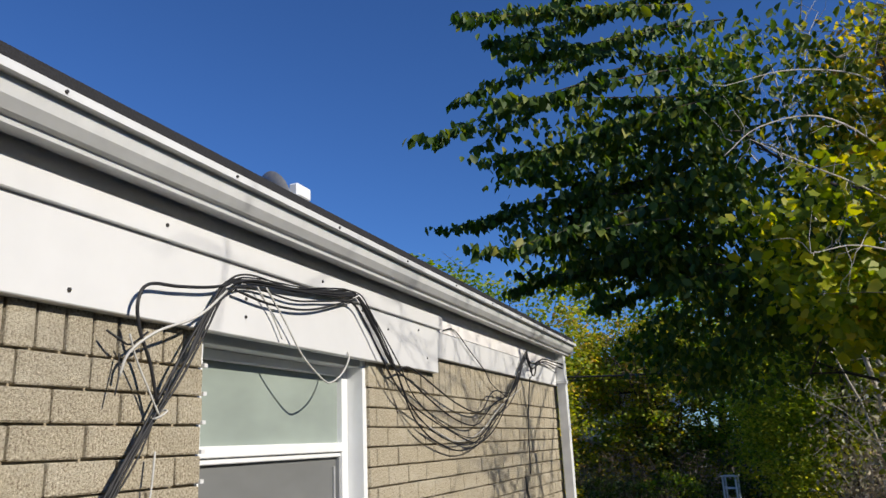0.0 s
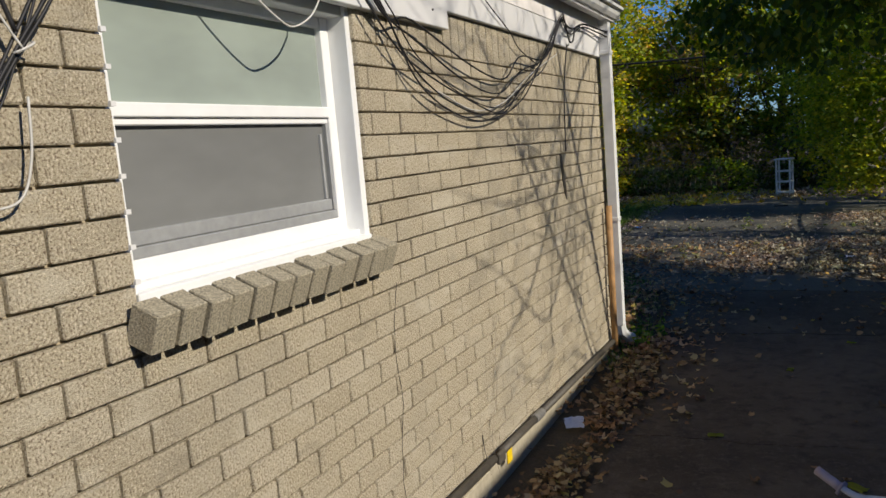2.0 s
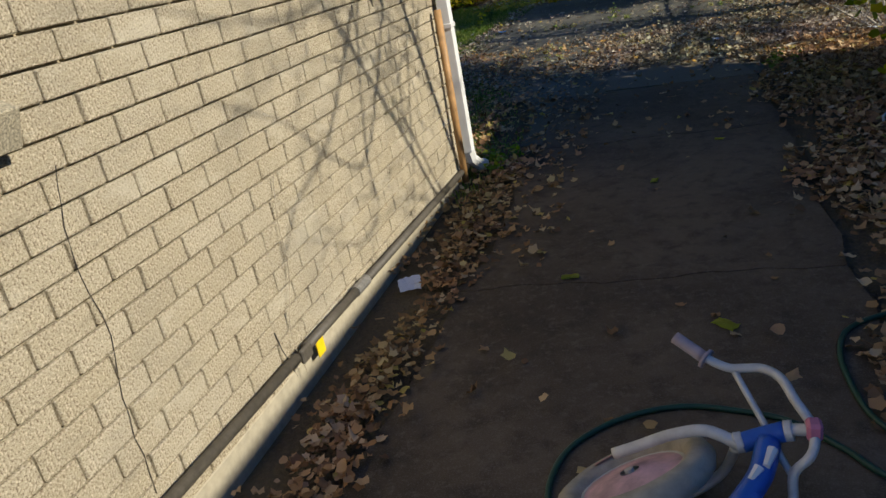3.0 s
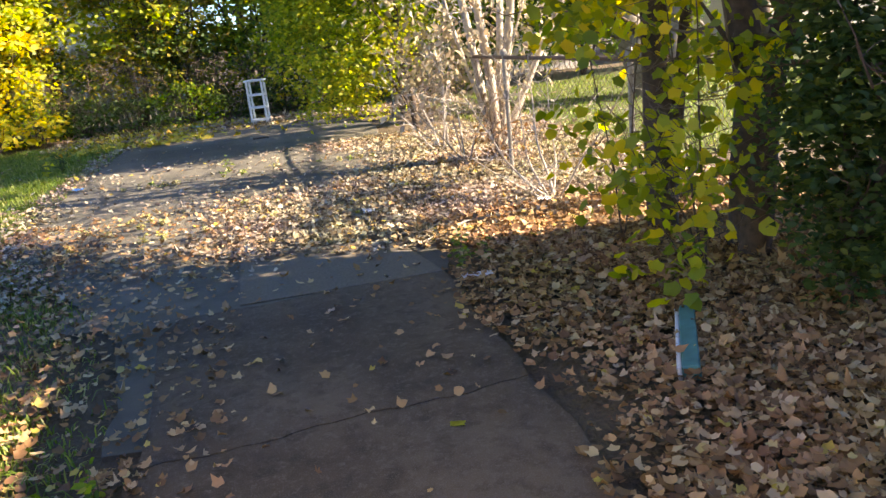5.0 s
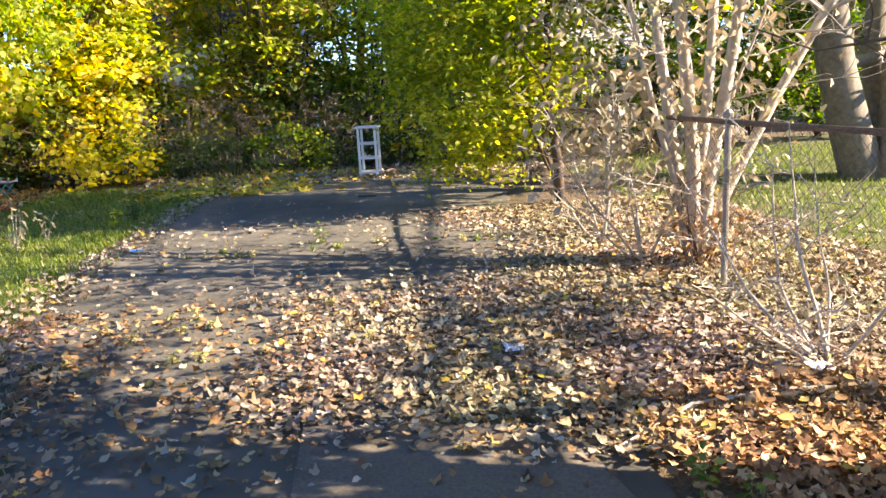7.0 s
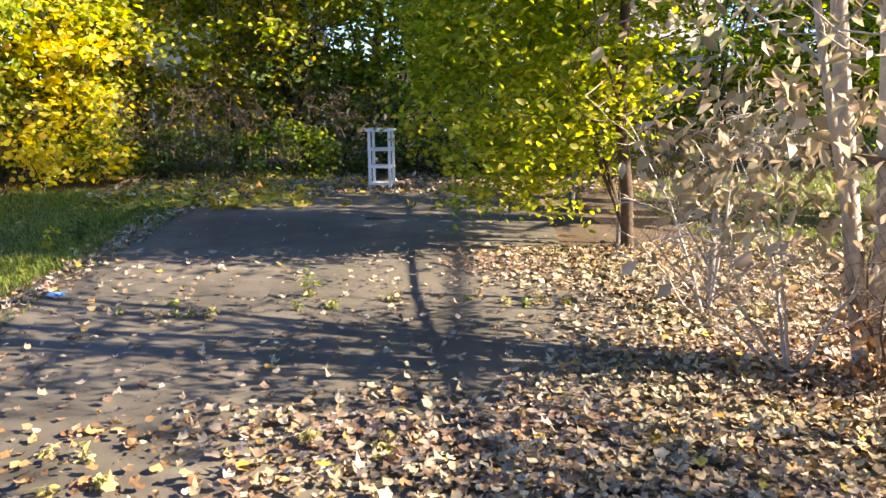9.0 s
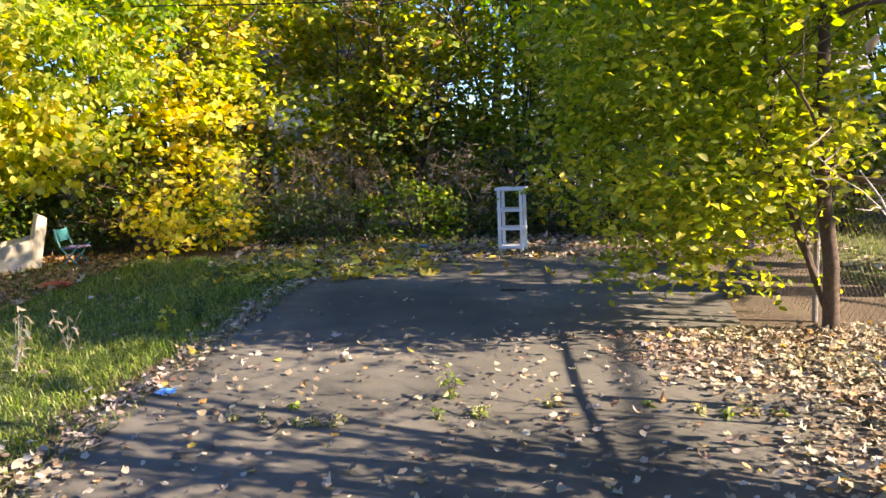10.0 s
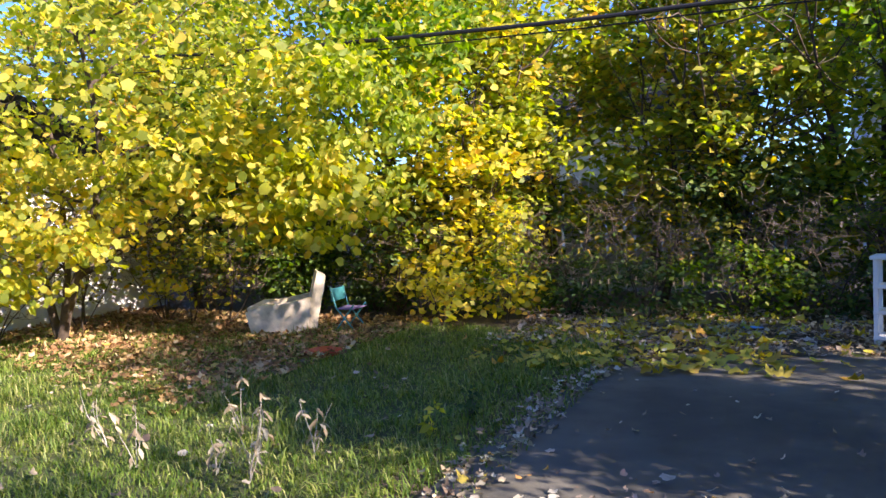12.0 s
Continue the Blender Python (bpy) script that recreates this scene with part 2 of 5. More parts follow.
M["leaf_maple"] = leafy("maple leaf", ((0.0, (0.16, 0.20, 0.035)), (0.35, (0.36, 0.36, 0.055)), (0.8, (0.62, 0.52, 0.09)), (1.0, (0.70, 0.46, 0.11))), 0.55)
M["leaf_mixed"] = leafy("turning leaf", ((0.0, (0.12, 0.15, 0.03)), (0.4, (0.29, 0.30, 0.05)), (0.7, (0.56, 0.44, 0.07)), (0.92, (0.58, 0.37, 0.09)), (1.0, (0.44, 0.20, 0.07))), 0.5)
M["leaf_dry"] = leafy("dry curled leaf", ((0.0, (0.30, 0.22, 0.15)), (0.6, (0.46, 0.37, 0.27)), (1.0, (0.60, 0.52, 0.40))), 0.25)
M["bark_dark"] = plain("dark bark", (0.085, 0.062, 0.045), 0.95, vary=0.4, scale=25, bump=1.0)
M["leaf_bough"] = leafy("hanging leaf", ((0.0, (0.04, 0.075, 0.016)), (0.6, (0.09, 0.14, 0.022)), (0.88, (0.20, 0.22, 0.03)), (1.0, (0.40, 0.34, 0.06))), 0.35)
# shaded counterpart of litter: sun and shade are put into the two leaf colours
M["litter_dark"] = leafy("shaded fallen leaves", ((0.0, (0.14, 0.07, 0.035)), (0.4, (0.35, 0.18, 0.085)), (0.75, (0.52, 0.31, 0.165)), (0.95, (0.60, 0.43, 0.28)), (1.0, (0.50, 0.36, 0.06))), 0.10, 0.7)
M["leaf_vine"] = leafy("vine leaf", ((0.0, (0.12, 0.17, 0.02)), (0.4, (0.27, 0.30, 0.025)), (0.75, (0.48, 0.43, 0.03)), (1.0, (0.68, 0.50, 0.05))), 0.5)
M["bark_grey"] = plain("grey furrowed bark", (0.20, 0.18, 0.15), 0.95, vary=0.35, scale=14, bump=1.0)
M["bark_pale"] = plain("pale grey bark", (0.46, 0.42, 0.37), 0.9, vary=0.25, scale=18, bump=0.6)
M["twig"] = plain("twig", (0.15, 0.115, 0.085), 0.9, vary=0.2)

ground = quad_mesh("ground", [(-200, -200, -0.02), (200, -200, -0.02), (200, 200, -0.02), (-200, 200, -0.02)], [(0, 1, 2, 3)], M["soil"], "structure")
tagged(ground, "dark soil strewn with fallen leaves, running out past the yard")


def slab(name, outline, z0, z1, mat, label):
    bm = bmesh.new()
    lo = [bm.verts.new((x, y, z0)) for x, y in outline]
    hi = [bm.verts.new((x, y, z1)) for x, y in outline]
    n = len(outline)
    bm.faces.new(hi)
    for k in range(n):
        bm.faces.new((lo[k], lo[(k + 1) % n], hi[(k + 1) % n], hi[k]))
    bmesh.ops.recalc_face_normals(bm, faces=bm.faces)
    ob = part(name, bm, mat)
    return tagged(ob, label, kind="structure")


def wavy(pts, amp=0.03, n=6):
    rr = random.Random(len(pts) * 7 + 1)
    return [(p[0] + rr.uniform(-amp, amp), p[1] + rr.uniform(-amp, amp)) for p in smooth_line([(x, y, 0) for x, y in pts], n)]


drive_left = [(-0.1, 2.32), (-0.5, 3.3), (-1.1, 4.6), (-1.4, 6.0), (-1.62, 8.0), (-1.62, 10.0), (-1.35, 11.4), (-0.7, 12.4), (0.3, 12.9)]
drive_right = [(1.5, 12.8), (2.5, 12.0), (2.85, 10.6), (2.7, 9.0), (2.75, 7.4), (3.0, 6.0), (2.9, 4.6), (2.3, 3.4), (2.15, 2.32)]
drive_left = [(0.30, 0.75), (0.22, 1.5), (0.05, 2.2), (-0.25, 2.85)] + drive_left[1:]
slab("driveway", wavy(drive_left) + wavy(drive_right) + [(0.9, 2.2), (0.75, 0.7)], -0.02, 0.004, M["asphalt"], "worn dark asphalt driveway with leaves along its edges")
edge = lambda y: 0.40 + 0.05 * math.sin(y * 2.1) + (0.12 if -1.6 < y < -0.4 else 0)
for ya, yb in ((-14, -6.3), (-6.29, -4.72), (-4.71, -3.2), (-3.19, -1.66), (-1.65, 0.62), (0.63, 2.3)):
    left = [(edge(ya + (yb - ya) * k / 6), ya + (yb - ya) * k / 6) for k in range(1, 6)]
    right = [(2.12 + 0.03 * math.sin(y * 3), y) for _, y in left[::-1]]
    seam = lambda x, y: y + 0.07 * (x - 1.25) + 0.016 * math.sin(7 * x + 5 * round(y)) + 0.008 * math.sin(23 * x + round(y)) + 0.004 * math.sin(61 * x)
    xs = np.linspace(edge(ya), 2.1, 40)
    far_end = [(x, seam(x, yb)) for x in xs]
    near_end = [(x, seam(x, ya)) for x in xs[::-1]]
    slab("pavement", left + far_end + right + near_end, -0.02, 0.012, M["concrete"], "brown-grey concrete slab of the side path")
slab("pavement", [(0.80, 2.33), (2.1, 2.31), (1.95, 3.15), (1.6, 3.35), (0.78, 3.45)], -0.02, 0.014, M["concrete_pale"], "paler concrete slab at the end of the side path")


# ---- house ----
house = empty("brick_house", 0, 0, 0, "low tan brick house with white eaves boards and gutter", "house")
MX = -0.022
for y0, y1, z0, z1 in ((WALL_S, WIN_Y0, 0.12, 2.42), (WIN_Y1, WALL_N - 0.01, 0.12, 2.42), (WIN_Y0, WIN_Y1, 0.12, 1.26), (WIN_Y0, WIN_Y1, WIN_Z1 + 0.1, 2.42)):
    part("wall", boxed(-0.22, y0, z0, MX, y1, z1), M["mortar"], house)
part("wall", boxed(-7.5, WALL_N - 0.22, 0.12, -0.22, WALL_N - 0.01, 2.42), M["mortar"], house)
part("wall", boxed(-7.5, WALL_S, 0.12, -7.3, WALL_N - 0.22, 2.42), M["mortar"], house)
part("wall", boxed(-7.3, WALL_S, 0.12, -0.22, WALL_S + 0.2, 2.42), M["mortar"], house)
part("foundation", boxed(-7.5, WALL_S, -0.05, 0.006, WALL_N, 0.118, bevel=0.004), M["foundation"], house, "painted concrete footing under the bricks")

# roof: one slope up from the eave, one down
bm = bmesh.new()
prism(bm, [(0.165, 2.690), (-3.7, 3.85), (-7.7, 2.68), (-7.7, 2.58), (-3.7, 3.75), (0.168, 2.649)], "y", WALL_S - 0.3, 0.20)
roof = part("roof", bm, M["shingle"], house, "black asphalt shingle roof")
part("soffit", boxed(-0.22, WALL_S, 2.425, 0.030, 0.15, 2.655), M["soffit"], house, "grey fascia board in the shade of the gutter")

# frieze boards under the eave
bm = bmesh.new()
box(bm, -0.004, WALL_S, 2.205, 0.034, -2.70, 2.430, bevel=0.003)
part("eave_board", bm, M["white"], house, "white painted board above the window")
bm = bmesh.new()
box(bm, -0.004, WALL_S, 2.434, 0.048, -2.66, 2.505, bevel=0.003)
part("eave_trim", bm, M["white"], house, "narrow white trim strip with screws")
bm = bmesh.new()
box(bm, -0.004, -2.698, 2.285, 0.026, 0.10, 2.480, bevel=0.003)
part("eave_board", bm, M["white"], house, "narrower white board near the corner")

# gutter: K profile with a rolled lip
bm = bmesh.new()
gp = [(0.052, 2.635), (0.052, 2.552), (0.118, 2.543), (0.122, 2.556), (0.138, 2.562), (0.158, 2.585), (0.166, 2.612), (0.166, 2.622), (0.190, 2.624), (0.190, 2.645), (0.178, 2.645), (0.160, 2.631), (0.158, 2.610), (0.150, 2.589), (0.134, 2.569), (0.116, 2.563), (0.114, 2.551), (0.057, 2.559), (0.057, 2.635)]
prism(bm, gp, "y", WALL_S - 0.25, 0.19)
part("gutter", bm, M["gutter"], house, "white aluminium rain gutter with a rolled lip")
part("gutter_end", boxed(0.057, 0.181, 2.556, 0.158, 0.189, 2.63), M["gutter"], house, "end cap of the gutter")
y = -8.9
while y < 0.1:
    part("spike", tube(bmesh.new(), [(0.045, y, 2.628), (0.195, y, 2.634)], 0.0045, 6), M["screw"], house, "dark gutter nail")
    y += 0.61

# downspout at the corner
spout = empty("downspout", 0.1, 0.05, 0.0, "white ribbed aluminium downspout on the corner of the brick house", "downspout")


def spout_section(z0, z1, x0=0.03, x1=0.10, y0=0.02, y1=0.10):
    bm = bmesh.new()
    prof = []
    for k in range(5):
        a = y0 + (y1 - y0) * k / 4
        prof += [(x1, a), (x1 + (0.004 if k < 4 else 0), a + (y1 - y0) / 8 if k < 4 else a)]
    prof += [(x0, y1), (x0, y0)]
    prism(bm, prof, "z", z0, z1)
    return bm


for z0, z1 in ((1.02, 2.555), (0.20, 1.02)):
    s = part("pipe", spout_section(z0, z1), M["gutter"], spout)
    s.location = Vector((-0.1, -0.05, 0))
s = part("elbow", tube(bmesh.new(), [(-0.035, 0.01, 0.21), (-0.03, 0.03, 0.14), (0.0, 0.11, 0.07), (0.02, 0.17, 0.05)], [0.045, 0.045, 0.042, 0.042], 8), M["gutter"], spout, "dented elbow at the foot")
for z in (2.30, 1.03):
    bm = boxed(0.01, 0.012, z, 0.108, 0.108, z + 0.03, bevel=0.003)
    s = part("strap", bm, M["gutter"], spout)
    s.location = Vector((-0.1, -0.05, 0))

# ---- window ----
win = tagged(empty("window_1", 0, (WIN_Y0 + WIN_Y1) / 2, WIN_Z0), "white vinyl double-sash window with frosted panes", "window", kind="structure")
WINO = Vector((0, (WIN_Y0 + WIN_Y1) / 2, WIN_Z0))


def wpart(name, boxes, mat, label="", bevel=0.003, parent=None):
    bm = bmesh.new()
    for b in boxes:
        box(bm, *b, bevel=bevel)
    ob = part(name, bm, mat, parent or win, label)
    if not parent:
        ob.location = -WINO
    return ob


Y0, Y1, Z0, Z1 = WIN_Y0, WIN_Y1, WIN_Z0, 2.215
X = -0.095
wpart("casing", [(X - 0.06, Y0 - 0.004, Z0, -0.022, Y0 + 0.022, Z1), (X - 0.06, Y1 - 0.028, Z0 + 0.02, -0.016, Y1 + 0.004, Z1), (X - 0.06, Y0, 2.18, -0.03, Y1, 2.215)], M["white_gloss"], "white painted casing round the opening")
wpart("window_sill", [(X - 0.06, Y0 + 0.004, Z0 - 0.01, -0.002, Y1 - 0.006, Z0 + 0.065), (X - 0.06, Y0 + 0.02, Z0 + 0.065, -0.04, Y1 - 0.02, Z0 + 0.085)], M["white_gloss"], "white painted sill")
wpart("frame", [(X - 0.05, Y0 + 0.022, Z0 + 0.055, X, Y0 + 0.05, 2.18), (X - 0.05, Y1 - 0.075, Z0 + 0.055, X + 0.004, Y1 - 0.028, 2.18), (X - 0.05, Y0 + 0.05, 2.145, X, Y1 - 0.075, 2.18), (X - 0.05, Y0 + 0.05, Z0 + 0.055, X + 0.012, Y1 - 0.075, Z0 + 0.135)], M["white_gloss"], "white vinyl window frame")
wpart("meeting_rail", [(X - 0.045, Y0 + 0.05, 1.835, X + 0.008, Y1 - 0.075, 1.872), (X - 0.045, Y0 + 0.05, 1.815, X - 0.004, Y1 - 0.075, 1.834)], M["white_gloss"], "white rail where the sashes meet")
wpart("lower_sash", [(X - 0.04, Y0 + 0.05, Z0 + 0.135, X + 0.002, Y1 - 0.075, Z0 + 0.165), (X - 0.04, Y0 + 0.05, Z0 + 0.166, X - 0.008, Y1 - 0.09, Z0 + 0.205), (X - 0.04, Y1 - 0.085, Z0 + 0.165, X - 0.004, Y1 - 0.075, 1.815), (X - 0.04, Y1 - 0.115, Z0 + 0.205, X - 0.012, Y1 - 0.105, 1.78)], M["alu"], "grey aluminium screen frame")
wpart("pane", [(X - 0.032, Y0 + 0.05, 1.872, X - 0.022, Y1 - 0.075, 2.145)], M["pane_frost"], "greenish frosted upper pane", 0)
wpart("pane", [(X - 0.034, Y0 + 0.05, Z0 + 0.205, X - 0.024, Y1 - 0.085, 1.815)], M["pane_screen"], "grey lower pane behind a screen", 0)


# ---- plants ----
def leaf_mesh(name, centres, size, mat, rng, droop=0.3, width=0.6, spread=0.25, flat=False, curl=0.25, lobed=False):
    """One mesh of many small folded leaves, five corners each."""
    c = np.asarray(centres, float)
    n = len(c)
    s = size * rng.uniform(1 - spread, 1 + spread * 1.3, n)[:, None]
    if flat:
        az = rng.uniform(0, 2 * math.pi, n)
        d = np.stack([np.cos(az), np.sin(az), rng.uniform(-0.12, 0.3, n)], 1)
        up = np.stack([rng.normal(0, 0.28, n), rng.normal(0, 0.28, n), np.ones(n)], 1)
    else:
        az = rng.uniform(0, 2 * math.pi, n)
        d = np.stack([np.cos(az), np.sin(az), -droop + rng.normal(0, 0.35, n)], 1)
        up = rng.normal(0, 0.6, (n, 3)) + np.array([0.1, 0, 0.8])
    d /= np.linalg.norm(d, axis=1)[:, None]
    side = np.cross(d, up)
    side /= np.linalg.norm(side, axis=1)[:, None] + 1e-9
    nor = np.cross(side, d)
    lift = curl * rng.uniform(0.2, 1.6, n)[:, None]
    w = side * s * width
    k = nor * s * lift
    if lobed:
        hub = c + d * s * 0.42
        rim = []
        for a, r in ((0, 0.60), (30, 0.44), (60, 0.50), (98, 0.38), (138, 0.43), (180, 0.32), (222, 0.43), (262, 0.38), (300, 0.50), (330, 0.44)):
            q = r * rng.uniform(0.8, 1.15, n)[:, None]
            rim.append(hub + d * s * q * math.cos(radians(a)) + side * s * q * math.sin(radians(a)) * 0.95 + k * (q * q * 2.2 - 0.2) * rng.uniform(-0.3, 1.3, n)[:, None])
        v = np.stack([hub] + rim, 1).reshape(-1, 3)
        base = (np.arange(n) * 11)[:, None]
        f = (base[:, None, :] + np.array([[0, j + 1, (j + 1) % 10 + 1] for j in range(10)])[None]).reshape(-1, 3)
    else:
        v = np.stack([c, c + d * s * 0.22 + w * 0.36 + k * 0.3, c + d * s * 0.6 + w * 0.5 + k * 0.55, c + d * s - k * 0.4,
                      c + d * s * 0.6 - w * 0.5 + k * 0.55, c + d * s * 0.22 - w * 0.36 + k * 0.3, c + d * s * 0.45], 1).reshape(-1, 3)
        base = (np.arange(n) * 7)[:, None]
        f = (base[:, None, :] + np.array([[0, 6, 1], [1, 6, 2], [2, 6, 3], [3, 6, 4], [4, 6, 5], [5, 6, 0]])[None]).reshape(-1, 3)
    me = bpy.data.meshes.new(name)
    me.vertices.add(len(v))
    me.vertices.foreach_set("co", v.ravel())
    me.loops.add(len(f) * 3)
    me.loops.foreach_set("vertex_index", f.ravel().astype(np.int32))
    me.polygons.add(len(f))
    me.polygons.foreach_set("loop_start", np.arange(len(f), dtype=np.int32) * 3)
    me.polygons.foreach_set("loop_total", np.full(len(f), 3, dtype=np.int32))
    me.update(calc_edges=True)
    me.materials.append(mat)
    return me


def limb(bm, start, direction, length, radius, rng, steps=6, wander=0.15, lift=0.05, sides=7):
    """A crooked tapered limb; returns its points."""
    p, d = np.array(start, float), np.array(direction, float)
    d /= np.linalg.norm(d)
    pts, rad = [p.copy()], [radius]
    for k in range(steps):
        d = d + rng.normal(0, wander, 3) + np.array([0, 0, lift])
        d /= np.linalg.norm(d)
        p = p + d * length / steps
        pts.append(p.copy())
        rad.append(radius * (1 - 0.75 * (k + 1) / steps))
    tube(bm, pts, rad, sides, cap=False)
    return pts


def tree(name, base, stems, crown, leaf, label, category="tree", seed=1, bark="bark_dark", branch=9, twigs=4, trunk_label="", low=2, thin=0.33):
    """stems: (direction, length, radius). crown: list of (centre, radii, clumps, per clump, sigma, size, material)."""
    rng = np.random.default_rng(seed)
    t = empty(name, *base, label, category)
    wood, fine = bmesh.new(), bmesh.new()
    tips = []
    for d, ln, r, *own in stems:
        off = rng.normal(0, r * 0.7, 3) if len(stems) > 1 else np.zeros(3)
        off[2] = -0.05
        pts = limb(wood, off, d, ln, r, rng, 9, own[0] if own else 0.09, 0.0 if own else 0.03, 9)
        for _ in range(branch):
            k = rng.integers(low, len(pts) - 1)
            az = rng.uniform(0, 2 * math.pi)
            q = limb(wood, pts[k], (math.cos(az), math.sin(az), rng.uniform(0.1, 0.9)), ln * rng.uniform(0.2, 0.42), r * thin, rng, 5, 0.2, 0.05, 5)
            tips.append(q[-1])
            for _ in range(twigs):
                j = rng.integers(1, len(q))
                az = rng.uniform(0, 2 * math.pi)
                w = limb(fine, q[j], (math.cos(az), math.sin(az), rng.uniform(-0.1, 0.8)), ln * rng.uniform(0.07, 0.2), max(0.004, r * 0.1), rng, 4, 0.25, 0.03, 4)
                tips.append(w[-1])
    part("trunk", wood, M[bark], t, trunk_label, smooth=True)
    tagged(part("branchwork", fine, M["twig"] if bark == "bark_dark" else M[bark], t), kind="stuff")
    for k, (cen, rad, clumps, per, sigma, size, mat, *more) in enumerate(crown):
        cs = rng.normal(0, 1, (clumps, 3))
        cs /= np.linalg.norm(cs, axis=1)[:, None]
        cs *= rng.uniform(0.25, 1.0, clumps)[:, None] ** 0.5
        cs = cs * np.array(rad) + np.array(cen)
        pts = np.repeat(cs, per, axis=0)
        pts = pts + rng.normal(0, 1, pts.shape) * np.array([sigma, sigma, sigma * 0.55])
        pts = pts[pts[:, 2] + base[2] > 0.03]
        ob = new("crown", leaf_mesh("crown", pts, size, M[mat], rng, *more, lobed=mat in ("leaf_vine", "leaf_yellow", "leaf_maple")))
        ob.parent = t
    return t


# shrubs and young trees along the back of the yard
rngp = np.random.default_rng(5)
hedge = [
    # x, y, height, width, material, second material
    (-11.6, 14.6, 6.2, 1.7, "leaf_mixed", "leaf_olive"),
    (-9.6, 15.8, 6.8, 1.7, "leaf_olive", "leaf_mixed"),
    (-10.2, 16.2, 4.4, 1.6, "leaf_mixed", "leaf_olive"),
    (-8.9, 14.4, 4.8, 1.5, "leaf_maple", "leaf_mixed"),
    (-7.6, 14.6, 5.2, 1.5, "leaf_olive", "leaf_green"),
    (-5.4, 14.9, 5.4, 1.5, "leaf_olive", "leaf_maple"),
    (-4.0, 14.7, 4.6, 1.2, "leaf_olive", "leaf_yellow"),
    (-3.2, 15.6, 5.4, 1.2, "leaf_mixed", "leaf_olive"),
    (-1.6, 15.8, 5.0, 1.1, "leaf_mixed", "leaf_olive"),
    (-0.4, 15.6, 5.2, 1.2, "leaf_mixed", "leaf_olive"),
    (1.0, 15.7, 5.4, 1.3, "leaf_olive", "leaf_green"),
    (2.6, 15.4, 5.2, 1.4, "leaf_olive", "leaf_green"),
    (4.4, 15.0, 5.2, 1.5, "leaf_olive", "leaf_green"),
    (6.4, 14.2, 5.0, 1.6, "leaf_green", "leaf_olive"),
    (8.6, 15.0, 4.2, 1.6, "leaf_dark", "leaf_green"),
    (10.4, 15.6, 4.4, 1.5, "leaf_green", "leaf_dark"),
]
for k, (x, y, h, w, m1, m2) in enumerate(hedge):
    stems = [((rngp.uniform(-0.25, 0.25), rngp.uniform(-0.25, 0.25), 1), h * rngp.uniform(0.7, 0.95), rngp.uniform(0.02, 0.05)) for _ in range(7)]
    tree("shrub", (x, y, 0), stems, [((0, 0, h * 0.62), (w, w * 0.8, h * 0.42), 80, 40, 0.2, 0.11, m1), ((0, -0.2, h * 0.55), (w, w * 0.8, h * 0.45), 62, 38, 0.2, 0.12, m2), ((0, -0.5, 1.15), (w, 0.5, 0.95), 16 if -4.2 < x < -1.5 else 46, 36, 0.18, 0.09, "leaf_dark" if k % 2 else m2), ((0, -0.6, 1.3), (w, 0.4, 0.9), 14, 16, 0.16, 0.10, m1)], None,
         "tall autumn shrub at the back of the yard", "shrub", seed=20 + k, branch=7)
for x, y, h, w in ((-3.9, 13.35, 0.75, 0.45), (-4.4, 13.8, 0.9, 0.45), (-3.2, 13.8, 0.8, 0.4), (1.9, 14.3, 1.2, 0.5), (2.9, 13.6, 1.3, 0.5), (-7.6, 12.9, 1.3, 0.7)):
    tree("bush", (x, y, 0), [((0.2, 0, 1), h, 0.01), ((-0.2, 0.1, 1), h, 0.01)], [((0, 0, h * 0.6), (w, w * 0.7, h * 0.5), 15, 12, 0.12, 0.10, "leaf_yellow", 0.5)], None, "small yellow-leaved bush at the lawn's edge", "bush", seed=int(140 + x * 3), branch=5, twigs=3)
for x, y in ((-9.1, 11.0), (-9.0, 12.2), (-8.2, 13.0), (-7.2, 13.2), (-5.0, 14.2), (-9.3, 9.9)):
    tree("bramble", (x, y, 0), [((0.3, -0.2, 1), 1.6, 0.012), ((-0.2, 0.3, 1), 1.8, 0.012), ((0.5, 0.3, 0.8), 1.5, 0.01), ((-0.4, -0.3, 0.8), 1.5, 0.01), ((0, 0, 1), 1.9, 0.012)], [((0, 0, 0.9), (0.6, 0.5, 0.8), 10, 14, 0.15, 0.08, "leaf_mixed")], None, "tangled brown bramble stems below the yellow maple", "bush", seed=int(170 - x * 5 + y), branch=9, twigs=7)
# dark leaves stand in for the deep shade of the recess here
tree("evergreen_bush", (-6.9, 14.3, 0), [((0, 0, 1), 1.6, 0.03)] * 2, [((0, 0, 0.9), (1.0, 0.5, 0.9), 120, 40, 0.13, 0.07, "leaf_dark")], None, "dark bush behind the armchair", "bush", seed=150)
# low dark undergrowth in front of them
for k in range(13):
    x = -6.5 + k * 1.0
    y = 14.3 + rngp.uniform(-0.2, 0.3)
    tree("bush", (x, y, 0), [((0.3, 0, 1), 1.5, 0.012), ((-0.3, 0, 1), 1.6, 0.012), ((0, -0.2, 1), 1.3, 0.012), ((0.5, 0.1, 1), 1.8, 0.01), ((-0.5, 0.1, 1), 1.8, 0.01)], [((0, 0, 0.42), (0.7, 0.4, 0.48), 24, 36, 0.13, 0.07, "leaf_dark" if k % 3 else "leaf_green")], None,
         "low dark green bush at the foot of the hedge", "bush", seed=60 + k, branch=8, twigs=5)
